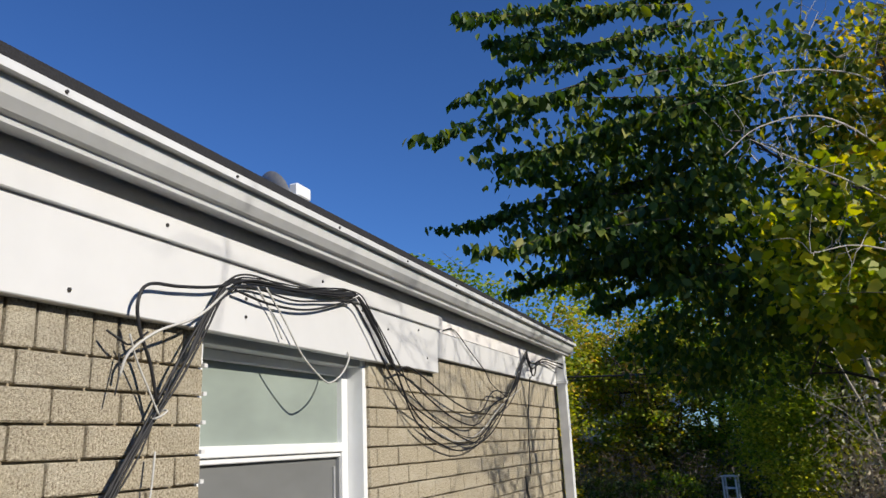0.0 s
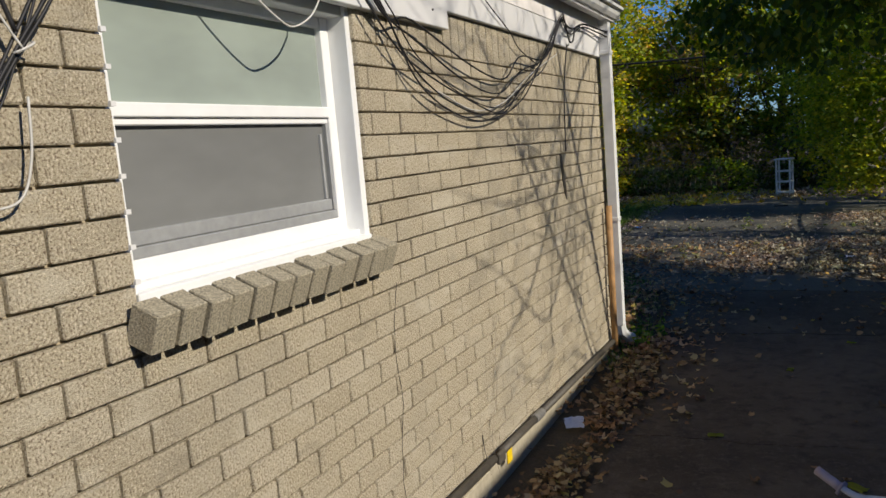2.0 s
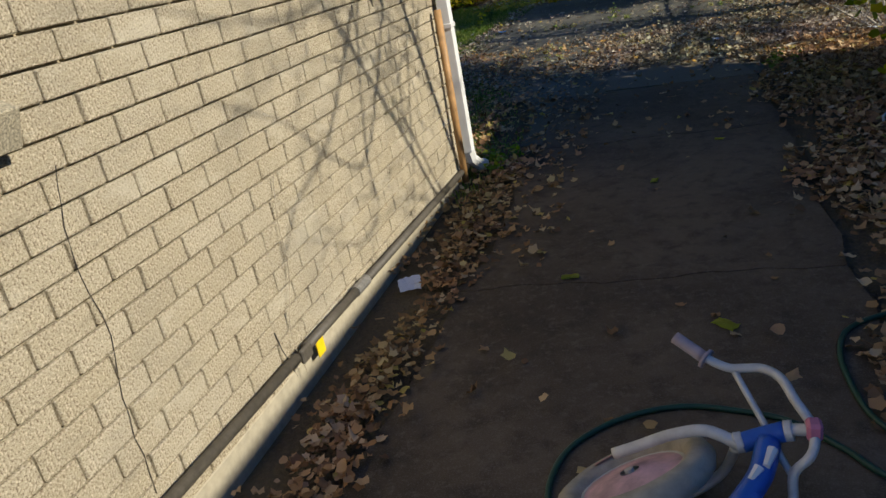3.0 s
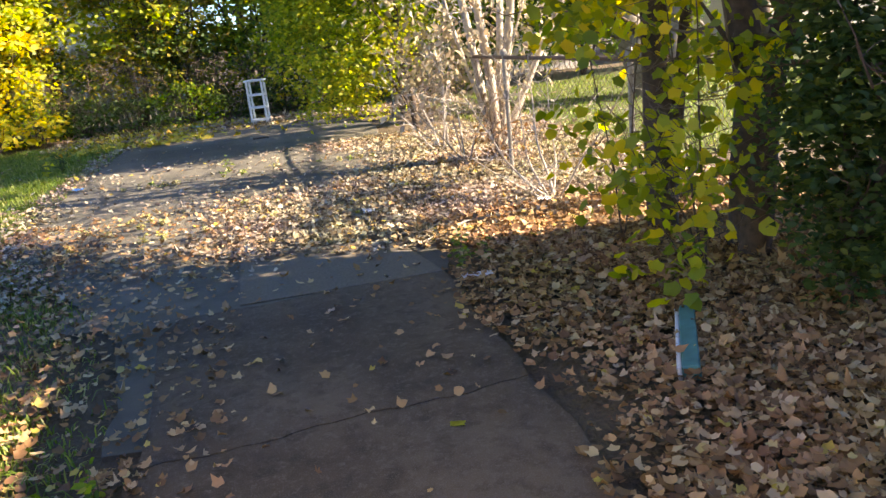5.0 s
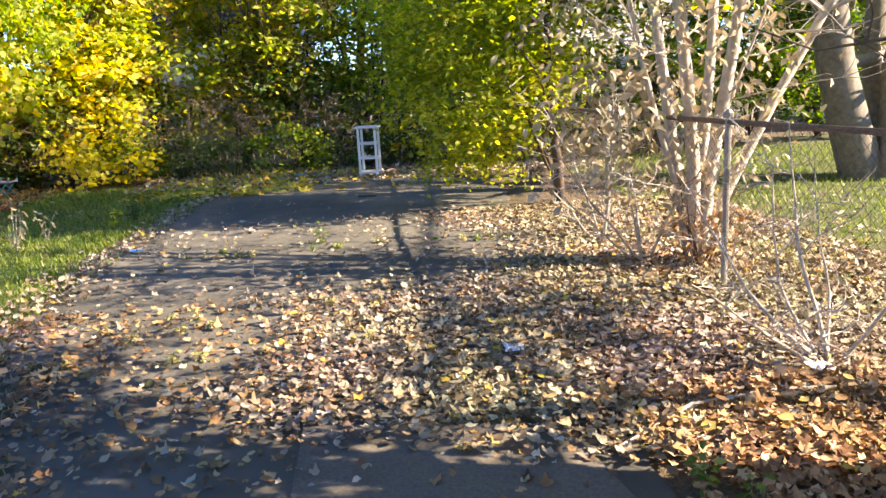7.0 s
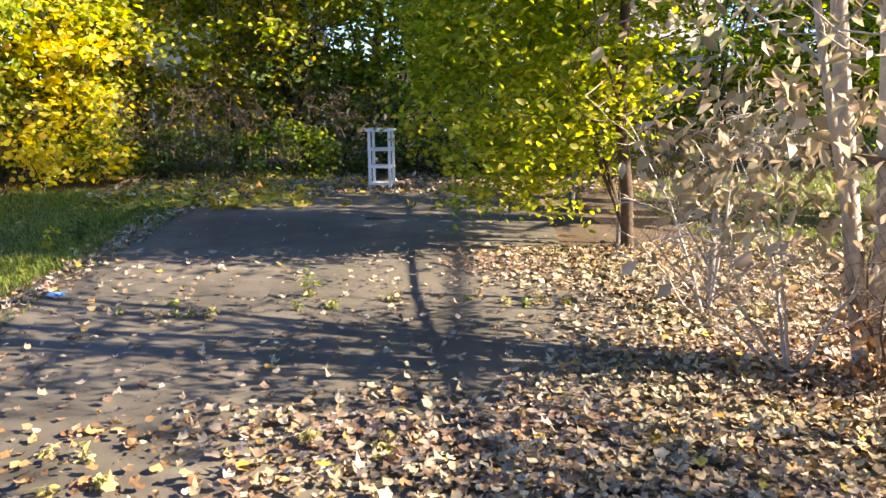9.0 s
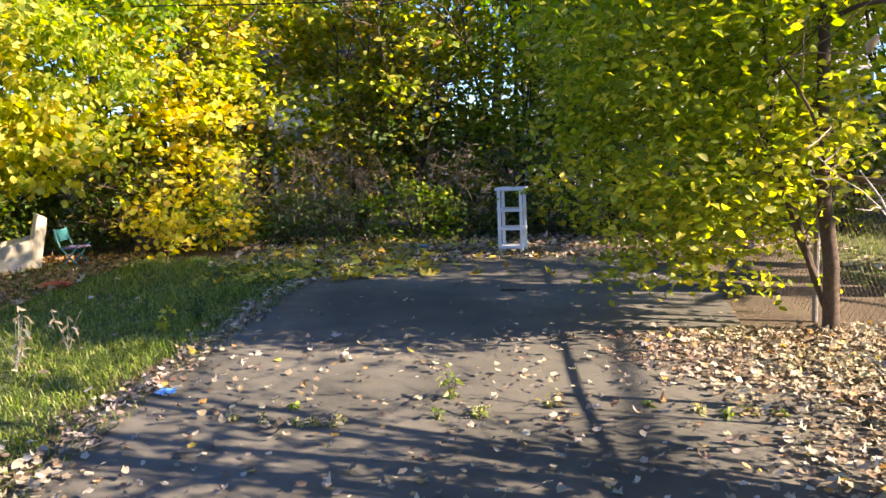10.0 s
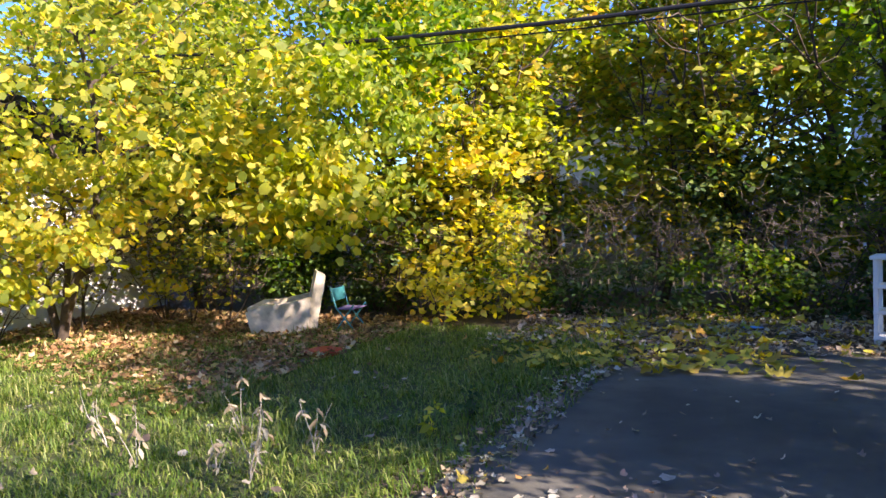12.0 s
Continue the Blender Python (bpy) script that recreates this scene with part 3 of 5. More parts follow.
# tall background trees
for k, (x, y, h, m1) in enumerate(((-14, 19, 8, "leaf_olive"), (-9, 21, 9, "leaf_green"), (-4.5, 22, 8.5, "leaf_olive"), (0.5, 22, 8, "leaf_green"), (5, 21, 9, "leaf_dark"), (10, 19, 9, "leaf_green"), (13, 14, 8, "leaf_olive"))):
    tree("tree", (x, y, 0), [((0, 0, 1), h * 0.9, 0.16)], [((0, 0, h * 0.7), (2.7, 2.2, h * 0.35), 75, 50, 0.42, 0.2, m1)], None, "tall leafy tree beyond the back fence", "tree", seed=90 + k, branch=12)

# unseen crown, added to throw dappled shade on the driveway's left side
tree("tree", (10.6, 2.2, 0), [((0, 0, 1), 6.0, 0.14)], [((0, 0.2, 6.0), (1.9, 1.5, 1.5), 30, 34, 0.28, 0.13, "leaf_olive")], None, "unseen leafy tree added to shade the left of the driveway", "tree", seed=99, branch=10)
# yellow maple boughs over the sofa corner
tree("maple_tree", (-8.4, 11.4, 0), [((0.5, 0.0, 1), 4.4, 0.07), ((-0.3, 0, 1), 3.8, 0.06), ((0.15, 0.2, 1), 4.2, 0.05)], [((1.7, -0.2, 3.2), (3.2, 1.6, 1.5), 100, 34, 0.22, 0.108, "leaf_maple", 0.6), ((1.7, 0.3, 3.4), (3.2, 1.4, 1.5), 80, 34, 0.22, 0.10, "leaf_olive", 0.6), ((0.3, -0.4, 1.75), (2.7, 1.0, 0.7), 62, 30, 0.15, 0.105, "leaf_maple", 1.0), ((3.0, 0.4, 2.0), (1.2, 0.6, 0.8), 38, 24, 0.15, 0.12, "leaf_maple", 0.9), ((3.7, 0.4, 1.65), (0.8, 0.4, 0.6), 34, 22, 0.12, 0.11, "leaf_maple", 1.1), ((4.2, 0.9, 2.4), (0.9, 0.6, 1.1), 40, 28, 0.16, 0.10, "leaf_olive", 0.9), ((-0.2, -1.0, 1.25), (2.3, 0.6, 0.65), 62, 24, 0.14, 0.10, "leaf_maple", 1.0), ((4.3, 1.8, 3.6), (0.9, 0.7, 1.1), 40, 36, 0.2, 0.12, "leaf_green", 0.6)], None, "bright yellow maple hanging over the lawn corner", "tree", seed=7, branch=12, twigs=6)
# olive tree by the fence
tree("olive_green_tree", (3.35, 9.0, 0), [((-0.06, 0.05, 1), 5.2, 0.06), ((-0.3, 0.3, 1), 4.2, 0.03), ((-0.15, -0.1, 1), 3.6, 0.02)], [((-0.9, 0.3, 2.6), (1.35, 1.3, 1.9), 220, 58, 0.19, 0.07, "leaf_olive"), ((-0.9, 0.5, 1.4), (1.2, 1.1, 1.2), 130, 55, 0.19, 0.07, "leaf_olive"), ((-0.6, 1.2, 3.8), (1.7, 1.4, 1.3), 70, 50, 0.2, 0.085, "leaf_green"), ((1.4, 0.2, 4.4), (1.6, 1.8, 2.3), 90, 50, 0.26, 0.11, "leaf_dark")], None, "young olive-green tree beside the driveway", "tree", seed=8)
# pale clump of stems
tree("clump_tree", (3.62, 5.85, 0), [((-0.16, 0.05, 1), 7.2, 0.050, 0.05), ((-0.06, -0.04, 1), 7.8, 0.056, 0.04), ((0.04, 0.1, 1), 8.2, 0.046, 0.05), ((0.12, -0.02, 1), 7.6, 0.054, 0.04), ((0.42, 0.05, 1), 6.6, 0.046, 0.05), ((-0.25, -0.1, 1), 5.2, 0.026, 0.06), ((0.22, 0.2, 1), 5.6, 0.03, 0.06), ((-0.05, 0.2, 1), 3.0, 0.02)], [((-0.3, 0, 1.6), (1.0, 0.8, 1.0), 95, 11, 0.2, 0.075, "leaf_dry", 0.9, 0.45), ((0.1, 0, 3.2), (1.2, 1.0, 1.2), 40, 12, 0.22, 0.08, "leaf_olive", 0.9)], None, "clump of pale grey stems with bare upper twigs and dry leaves", "tree", seed=9, bark="bark_pale", branch=11, twigs=8, low=3)
# dark trunks with the big leafy crown that reaches over the path
tree("lilac_tree", (3.78, 2.42, 0), [((-0.03, 0.03, 1), 6.0, 0.11, 0.03), ((0.04, -0.04, 1), 5.6, 0.05, 0.03)], [((-3.3, 0.8, 4.9), (1.6, 1.6, 1.5), 90, 36, 0.2, 0.12, "leaf_bough", 1.2), ((-1.9, 1.0, 4.9), (1.5, 1.9, 2.1), 120, 40, 0.22, 0.12, "leaf_bough", 1.2), ((-0.1, 0.2, 3.3), (1.0, 1.1, 1.0), 110, 34, 0.2, 0.11, "leaf_olive", 0.9), ((-2.3, 1.3, 3.0), (1.3, 1.3, 0.7), 75, 32, 0.17, 0.10, "leaf_bough", 1.1), ((-1.0, -1.2, 3.4), (1.1, 1.3, 0.9), 90, 16, 0.16, 0.105, "leaf_vine", 1.0), ((-0.75, -0.9, 2.95), (0.75, 1.1, 0.6), 44, 12, 0.15, 0.12, "leaf_vine", 1.0, 0.75), ((0.2, 1.5, 5.6), (1.3, 1.6, 1.6), 90, 40, 0.24, 0.11, "leaf_mixed", 0.9)], None, "leafy tree with a dark trunk on the fence line", "tree", seed=10)
tree("fence_tree", (3.92, 1.62, 0), [((0.02, 0.0, 1), 4.8, 0.12), ((0.16, 0.1, 1), 4.4, 0.10)], [((0.3, 0.0, 3.6), (1.3, 1.6, 1.6), 110, 40, 0.22, 0.10, "leaf_olive", 0.6), ((-0.2, -0.3, 3.2), (1.2, 1.3, 1.0), 70, 26, 0.2, 0.095, "leaf_mixed", 0.8), ((0.6, 0.6, 5.6), (1.4, 1.8, 1.5), 90, 40, 0.24, 0.11, "leaf_mixed", 0.8)], None, "tree with twin dark trunks on the fence line", "tree", seed=11)
tree("evergreen_bush", (3.80, 0.75, 0), [((0, 0, 1), 1.8, 0.03)] * 2, [((0, 0, 1.1), (0.35, 0.35, 1.1), 150, 60, 0.10, 0.05, "leaf_dark", 0.2)], None, "dark evergreen bush against the fence", "bush", seed=12)
# four more, unseen, added to block sky light from the side path
for k in range(4):
    tree("evergreen_bush", (4.35, -0.7 - 1.25 * k, 0), [((0, 0, 1), 2.0, 0.03)] * 2, [((0, 0, 1.05), (0.5, 0.75, 1.15), 150, 50, 0.11, 0.06, "leaf_dark", 0.2)], None, "dark evergreen bush against the fence", "bush", seed=120 + k)
tree("leaning_tree", (3.9, 0.16, 0), [((0.0, -0.44, 1), 6.4, 0.040, 0.03), ((0.0, -0.58, 1), 6.0, 0.022, 0.06), ((0.05, -0.68, 1), 5.0, 0.018, 0.07)], [], None, "grey bare tree leaning out over the side path", "tree", seed=130, bark="bark_grey", branch=16, twigs=10, low=5, thin=0.2)
tree("vine_bush", (3.45, 1.45, 0), [((-0.15, 0.1, 1), 2.0, 0.008, 0.05), ((0.1, 0.2, 1), 2.2, 0.008, 0.05), ((-0.4, -0.2, 1), 1.4, 0.006), ((-0.5, 0.4, 0.8), 1.2, 0.006)], [((-0.1, 0.35, 1.2), (0.6, 0.8, 0.95), 58, 14, 0.15, 0.078, "leaf_vine", 0.9, 0.85), ((-0.35, -0.1, 0.45), (0.4, 0.5, 0.45), 18, 10, 0.12, 0.085, "leaf_vine", 0.7, 0.85)], None, "yellow-green vine with broad leaves hanging on the fence", "vine", seed=13, branch=7, twigs=5)
tree("vine_bush", (3.35, 2.3, 0), [((0.05, 0.05, 1), 2.4, 0.007, 0.04), ((0.1, -0.1, 1), 2.2, 0.007, 0.04)], [((0.0, 0.1, 1.9), (0.6, 0.7, 0.7), 44, 16, 0.13, 0.085, "leaf_vine", 0.9, 0.85)], None, "yellow-green vine with broad leaves hanging on the fence", "vine", seed=14, branch=7, twigs=5)
tree("bare_bush", (3.42, 3.7, 0), [((-0.8, 0.3, 0.9), 1.3, 0.014), ((0.1, 0.3, 1), 1.4, 0.014), ((0.6, -0.2, 1), 1.2, 0.012), ((-0.4, 0.7, 0.7), 1.2, 0.012), ((-0.9, -0.3, 0.5), 1.1, 0.012), ((0.2, 0.6, 0.8), 1.3, 0.01)], [], None, "low bush of bare pale twigs", "bush", seed=15, bark="bark_pale", branch=6, twigs=5)
tree("bare_bush", (3.2, 6.95, 0), [((-0.4, -0.1, 1), 1.5, 0.013), ((0.1, 0.1, 1), 1.6, 0.013), ((-0.7, -0.2, 0.6), 1.2, 0.01)], [((0, 0, 1.0), (0.4, 0.3, 0.5), 6, 4, 0.1, 0.09, "leaf_dry", 0.8)], None, "low bush of bare pale twigs", "bush", seed=16, bark="bark_pale", branch=5, twigs=5)
tree("bare_bush", (3.25, 5.95, 0), [((-0.5, 0.2, 0.8), 1.3, 0.012), ((-0.4, -0.4, 0.9), 1.3, 0.012), ((-0.2, 0.5, 1), 1.5, 0.012), ((0.3, -0.4, 1), 1.5, 0.012), ((-0.7, 0, 0.6), 1.2, 0.01)], [((-0.1, 0, 1.0), (0.6, 0.5, 0.7), 30, 9, 0.13, 0.085, "leaf_dry", 0.8)], None, "thicket of bare pale twigs with dry curled leaves", "bush", seed=17, bark="bark_pale", branch=8, twigs=6)
tree("sucker_shoots", (3.6, 5.72, 0), [((0.25, 0, 1), 0.75, 0.012), ((-0.3, 0.1, 1), 0.8, 0.012), ((-0.1, -0.35, 1), 0.7, 0.012), ((0.1, 0.3, 1), 0.9, 0.01), ((-0.5, -0.2, 1), 0.65, 0.01), ((0.4, -0.3, 1), 0.6, 0.01)], [((0, 0, 0.3), (0.28, 0.25, 0.3), 16, 12, 0.07, 0.06, "litter_dark", 0.7)], None, "dark brown sucker shoots round the foot of the pale clump", "bush", seed=180, branch=6, twigs=4)
tree("grey_tree", (7.85, 9.6, 0), [((0.3, 0.1, 1), 7.0, 0.26), ((-0.25, 0.0, 1), 7.0, 0.28), ((0.05, 0.3, 1), 7.0, 0.22)], [((0, 0, 5.6), (3.2, 3.0, 2.2), 200, 45, 0.3, 0.14, "leaf_olive")], None, "big grey forked tree on the neighbouring lawn", "tree", seed=18, bark="bark_grey")

# thin bare boughs arching down beside the fence
arching = empty("bare_boughs", 3.4, -1.6, 3.6, "thin grey bare boughs arching down in loops over the fence", "branch")
AO = Vector((3.4, -1.6, 3.6))
ARCHES = (
    ((3.75, -0.15, 4.9), (3.45, -1.05, 4.15), (3.40, -1.65, 3.64), (3.40, -2.0, 3.14), (3.38, -2.2, 2.56), (3.40, -2.2, 2.30), (3.42, -2.45, 2.24), (3.40, -2.7, 2.32), (3.38, -2.95, 2.44)),
    ((3.75, -0.3, 5.0), (3.42, -1.4, 4.2), (3.40, -1.93, 3.59), (3.40, -2.42, 3.32), (3.40, -3.03, 3.34), (3.40, -3.55, 3.46)),
    ((3.55, -1.2, 3.9), (3.42, -1.7, 3.1), (3.40, -2.2, 2.58), (3.40, -2.53, 2.66), (3.40, -2.9, 2.93), (3.40, -3.3, 3.1)),
    ((3.6, -0.9, 4.0), (3.45, -1.2, 3.3), (3.40, -1.45, 2.7), (3.40, -1.6, 2.35), (3.40, -1.75, 2.1)),
    ((3.6, -1.4, 4.5), (3.42, -2.2, 4.1), (3.40, -2.9, 3.9), (3.40, -3.5, 3.95), (3.40, -4.0, 4.05)),
    ((3.6, -0.7, 4.4), (3.42, -1.0, 3.6), (3.40, -1.1, 3.0), (3.40, -1.05, 2.5)),
    ((3.6, 1.6, 3.6), (2.9, 0.8, 4.2), (2.4, 0.2, 4.35), (1.9, -0.2, 4.2), (1.6, -0.5, 3.9)),
    ((3.6, 1.4, 3.2), (2.8, 0.6, 3.7), (2.2, 0.0, 3.9), (1.8, -0.5, 4.0)),
    ((3.7, 1.5, 2.8), (3.0, 0.6, 3.1), (2.5, 0.1, 3.2), (2.1, -0.3, 3.1)),
    ((3.6, 1.7, 4.4), (3.0, 1.0, 4.9), (2.3, 0.4, 4.9), (1.7, 0.0, 4.7)),
    ((3.5, -1.6, 3.7), (3.42, -2.3, 3.0), (3.40, -2.6, 2.75), (3.40, -3.0, 2.6), (3.40, -3.2, 2.4)),
)
rnga = np.random.default_rng(61)
for line in ARCHES:
    bm = bmesh.new()
    q = smooth_line(line, 5)
    tube(bm, [Vector(p) - AO for p in q], list(np.linspace(0.011, 0.003, len(q))), 6, cap=False)
    b = part("bough", bm, M["bark_pale" if line[0][1] > 1 else "bark_grey"], arching)
    bm = bmesh.new()
    for k in range(14):
        p = q[rnga.integers(3, len(q))] - np.array(AO)
        limb(bm, p, (rnga.uniform(-0.4, 0.4), rnga.uniform(-1, 0.4), rnga.uniform(-0.7, 0.6)), rnga.uniform(0.2, 0.6), 0.0035, rnga, 5, 0.3, -0.02, 4)
    tagged(part("branchwork", bm, M["bark_pale" if line[0][1] > 1 else "twig"], b), kind="stuff")

# long boughs of hanging heart-shaped leaves that reach out over the path
rngb = np.random.default_rng(31)
boughs = empty("overhanging_boughs", 3.78, 2.42, 2.6, "thin boughs with rows of hanging green leaves over the path", "branch")
for k in range(30):
    bm = bmesh.new()
    z0 = 0.9 + 4.6 * (k / 30) + rngb.uniform(-0.1, 0.1)
    reach = rngb.uniform(2.3, 3.4) * (1.0 if 0.15 < k / 30 < 0.9 else 0.7)
    q = limb(bm, (-2.4 + rngb.uniform(-0.5, 0.6), rngb.uniform(-0.8, 0.9), z0), (-1, rngb.uniform(-0.35, 0.35), rngb.uniform(-0.12, 0.22)), reach, 0.011, rngb, 9, 0.07, -0.015, 5)
    b = part("bough", bm, M["bark_dark"], boughs)
    q = np.array(smooth_line(q, 7))
    pts = np.repeat(q, 2, axis=0) + rngb.normal(0, 0.022, (len(q) * 2, 3))
    for _ in range(4):
        s0 = q[rngb.integers(5, len(q) - 5)]
        d = np.array([-0.8, rngb.uniform(-0.8, 0.8), rngb.uniform(-0.3, 0.3)])
        ts = np.linspace(0, rngb.uniform(0.3, 0.8), 14)[:, None]
        pts = np.concatenate([pts, s0 + d * ts + rngb.normal(0, 0.02, (14, 3))])
    ob = new("leaves", leaf_mesh("leaves", pts, 0.135, M["leaf_bough"], rngb, 1.6, 0.62, 0.3))
    ob.parent = b

# ---- leaf litter, grass ----
rngl = np.random.default_rng(77)


def scatter(name, n, region, keep, size, mat, label, z=0.012, heap=0.02):
    x0, x1, y0, y1 = region
    p = np.stack([rngl.uniform(x0, x1, n), rngl.uniform(y0, y1, n)], 1)
    p = p[rngl.uniform(0, 1, len(p)) < keep(p[:, 0], p[:, 1])]
    q = np.concatenate([p, (z + np.abs(rngl.normal(0, heap, len(p))))[:, None]], 1)
    return tagged(new(name, leaf_mesh(name, q, size, M[mat], rngl, 0, 0.66, 0.45, True, 0.75, True)), label, kind="stuff")


bump = lambda v, c, w: np.exp(-((v - c) / w) ** 2)
scatter("fallen_leaves", 16000, (0.03, 0.62, -9, 0.6), lambda x, y: np.clip(1.9 - x * 3.7, 0, 1) * np.clip((x - 0.17 - 0.05 * np.sin(y * 3)) * 9, 0.03, 1) * (0.45 + 0.55 * (np.sin(y * 4) > -0.4)), 0.037, "litter_dark", "dry brown leaves heaped along the foot of the brick wall")
scatter("fallen_leaves", 85000, (2.0, 5.6, -6, 3.5), lambda x, y: np.clip((x - 2.02 - 0.14 * np.sin(y * 3)) * 1.4, 0, 0.95), 0.043, "litter_dark", "thick orange-brown leaves under the fence line trees", 0.015, 0.03)
scatter("fallen_leaves", 66000, (-1.2, 5.0, 2.9, 9.0), lambda x, y: np.clip(0.03 + 0.8 * np.clip((y - 3.1 + 0.3 * (x - 1)) * 1.6, 0, 1) * np.clip((6.0 - y) / 1.1, 0, 1) * np.clip((x - 0.15 - 0.25 * np.sin(y * 3)) / 0.9, 0, 1) + 0.85 * np.clip((x - 1.8 - 0.3 * np.sin(y * 2)) * 0.9, 0, 1), 0, 1), 0.041, "litter", "pale brown leaves spread over the asphalt")
scatter("fallen_leaves", 900, (0.4, 2.2, -7, 3.4), lambda x, y: 0.12 + 0.6 * (y > 0.5), 0.042, "litter_dark", "scattered leaves on the side path")
scatter("fallen_leaves", 2400, (-1.6, 2.9, 5.6, 12.6), lambda x, y: 0.10 + 0.12 * (y < 8), 0.036, "litter", "scattered leaves on the driveway")
scatter("fallen_leaves", 9000, (-2.3, -0.4, 3.0, 13.0), lambda x, y: bump(x, -1.50 + 0.8 * np.clip((5.6 - y) / 3, 0, 1) + 0.7 * np.clip((y - 11) / 2, 0, 1), 0.15 + 0.12 * (y < 7)), 0.046, "litter", "leaves gathered along the driveway edge")
scatter("fallen_leaves", 11000, (-2.2, 0.8, -1.5, 5.6), lambda x, y: 0.30 + 0.5 * bump(x, -0.15 - 0.3 * np.clip(y - 2.2, 0, 4), 0.35), 0.042, "litter_dark", "leaves in the grass behind the house")
scatter("fallen_leaves", 11000, (-3.0, 5.0, 12.4, 15.0), lambda x, y: 0.6 + 0 * x, 0.055, "litter", "leaves below the back hedge")
scatter("fallen_yellow_leaves", 2200, (-2.8, 3.0, 11.4, 14.2), lambda x, y: bump(x, -1.2, 1.3) * 0.8, 0.10, "litter_yellow", "yellow leaves at the far edge of the driveway")
scatter("fallen_leaves", 14000, (-12, -4.2, 9.0, 13.8), lambda x, y: np.clip((y + 0.35 * x - 7.4) * 0.9, 0, 1), 0.065, "litter_dark", "brown leaves under the yellow maple")
scatter("fallen_leaves", 900, (-7, -1.8, 5.0, 13.0), lambda x, y: 0.3 + 0 * x, 0.05, "litter", "a few leaves lying on the lawn", 0.04)
scatter("fallen_leaves", 2500, (4.3, 10, 4.4, 12.0), lambda x, y: bump(x, 4.3, 1.2), 0.07, "litter", "leaves on the neighbouring lawn")


def grass(name, n, region, keep, height, label):
    x0, x1, y0, y1 = region
    p = np.stack([rngl.uniform(x0, x1, n), rngl.uniform(y0, y1, n)], 1)
    p = p[rngl.uniform(0, 1, len(p)) < keep(p[:, 0], p[:, 1])]
    n = len(p)
    base = np.concatenate([p, np.full((n, 1), -0.02)], 1)
    az, ln = rngl.uniform(0, 2 * math.pi, n), height * rngl.uniform(0.4, 1.4, n) * (0.85 + 0.35 * np.sin(p[:, 0] * 5.1 + 2 * np.sin(p[:, 1] * 2.3)) * np.sin(p[:, 1] * 4.3 + p[:, 0]))
    lean = rngl.uniform(0.4, 1.6, n)
    d = np.stack([np.cos(az), np.sin(az), np.zeros(n)], 1)
    s = np.stack([-np.sin(az), np.cos(az), np.zeros(n)], 1) * 0.0045
    up = np.array([0, 0, 1.0])
    mid = base + up * (ln * 0.6)[:, None] + d * (ln * lean * 0.3)[:, None]
    tip = base + up * (ln * (1 - lean * 0.3))[:, None] + d * (ln * lean * 0.8)[:, None]
    v = np.stack([base - s, base + s, mid - s * 0.8, mid + s * 0.8, tip], 1).reshape(-1, 3)
    b = (np.arange(n) * 5)[:, None]
    f = (b[:, None, :] + np.array([[0, 1, 3], [0, 3, 2], [2, 3, 4]])[None]).reshape(-1, 3)
    me = bpy.data.meshes.new(name)
    me.vertices.add(len(v))
    me.vertices.foreach_set("co", v.ravel())
    me.loops.add(len(f) * 3)
    me.loops.foreach_set("vertex_index", f.ravel().astype(np.int32))
    me.polygons.add(len(f))
    me.polygons.foreach_set("loop_start", np.arange(len(f), dtype=np.int32) * 3)
    me.polygons.foreach_set("loop_total", np.full(len(f), 3, dtype=np.int32))
    me.update(calc_edges=True)
    me.materials.append(M["grass"])
    return tagged(new(name, me), label, kind="stuff")


slab("lawn", [(-1.75, 3.0), (-1.85, 6), (-2.0, 8.5), (-1.95, 10.5), (-1.6, 12.0), (-2.0, 13.3), (-5.0, 13.2), (-7.5, 11.5), (-10, 10), (-13, 9), (-13, 0.5), (-2.2, 0.5)], -0.02, -0.008, M["turf"], "green lawn turf")
slab("lawn", [(4.3, 4.6), (4.4, 16), (20, 16), (20, 4.6)], -0.02, -0.008, M["turf"], "neighbouring lawn behind the fence")
grass("grass", 150000, (-10, -1.35, 3.2, 13.4), lambda x, y: np.where((x < -1.55 - 0.2 * np.sin(y)) & (y < 13.3 + 0.25 * (x + 4)), 1, 0.25) * np.clip((y + 3.2 + x * -0.45) / 9, 0.3, 1), 0.09, "green lawn grass")
grass("grass", 16000, (-9, -1.6, 4.5, 13.0), lambda x, y: np.clip(np.sin(x * 2.7 + y) * np.sin(y * 2.1 - x * 0.6) * 2 - 0.4, 0, 1), 0.17, "longer tufts in the lawn")
slab("pavement", [(-0.32, 2.35), (0.02, 2.30), (0.06, 2.72), (-0.30, 2.80)], -0.02, 0.012, M["concrete_pale"], "small broken concrete slab at the edge of the grass")
grass("grass", 30000, (4.2, 12, 4.6, 14), lambda x, y: 1 + 0 * x, 0.10, "neighbouring lawn grass")
grass("grass", 22000, (-1.9, 0.35, -0.5, 4.4), lambda x, y: np.clip((0.32 - x - 0.32 * np.clip(y - 1.2, 0, 9)) * 2.4, 0, 1) * (0.35 + 0.65 * (np.sin(y * 3.1 + x * 4) > -0.2)), 0.075, "thin grass beside the path")

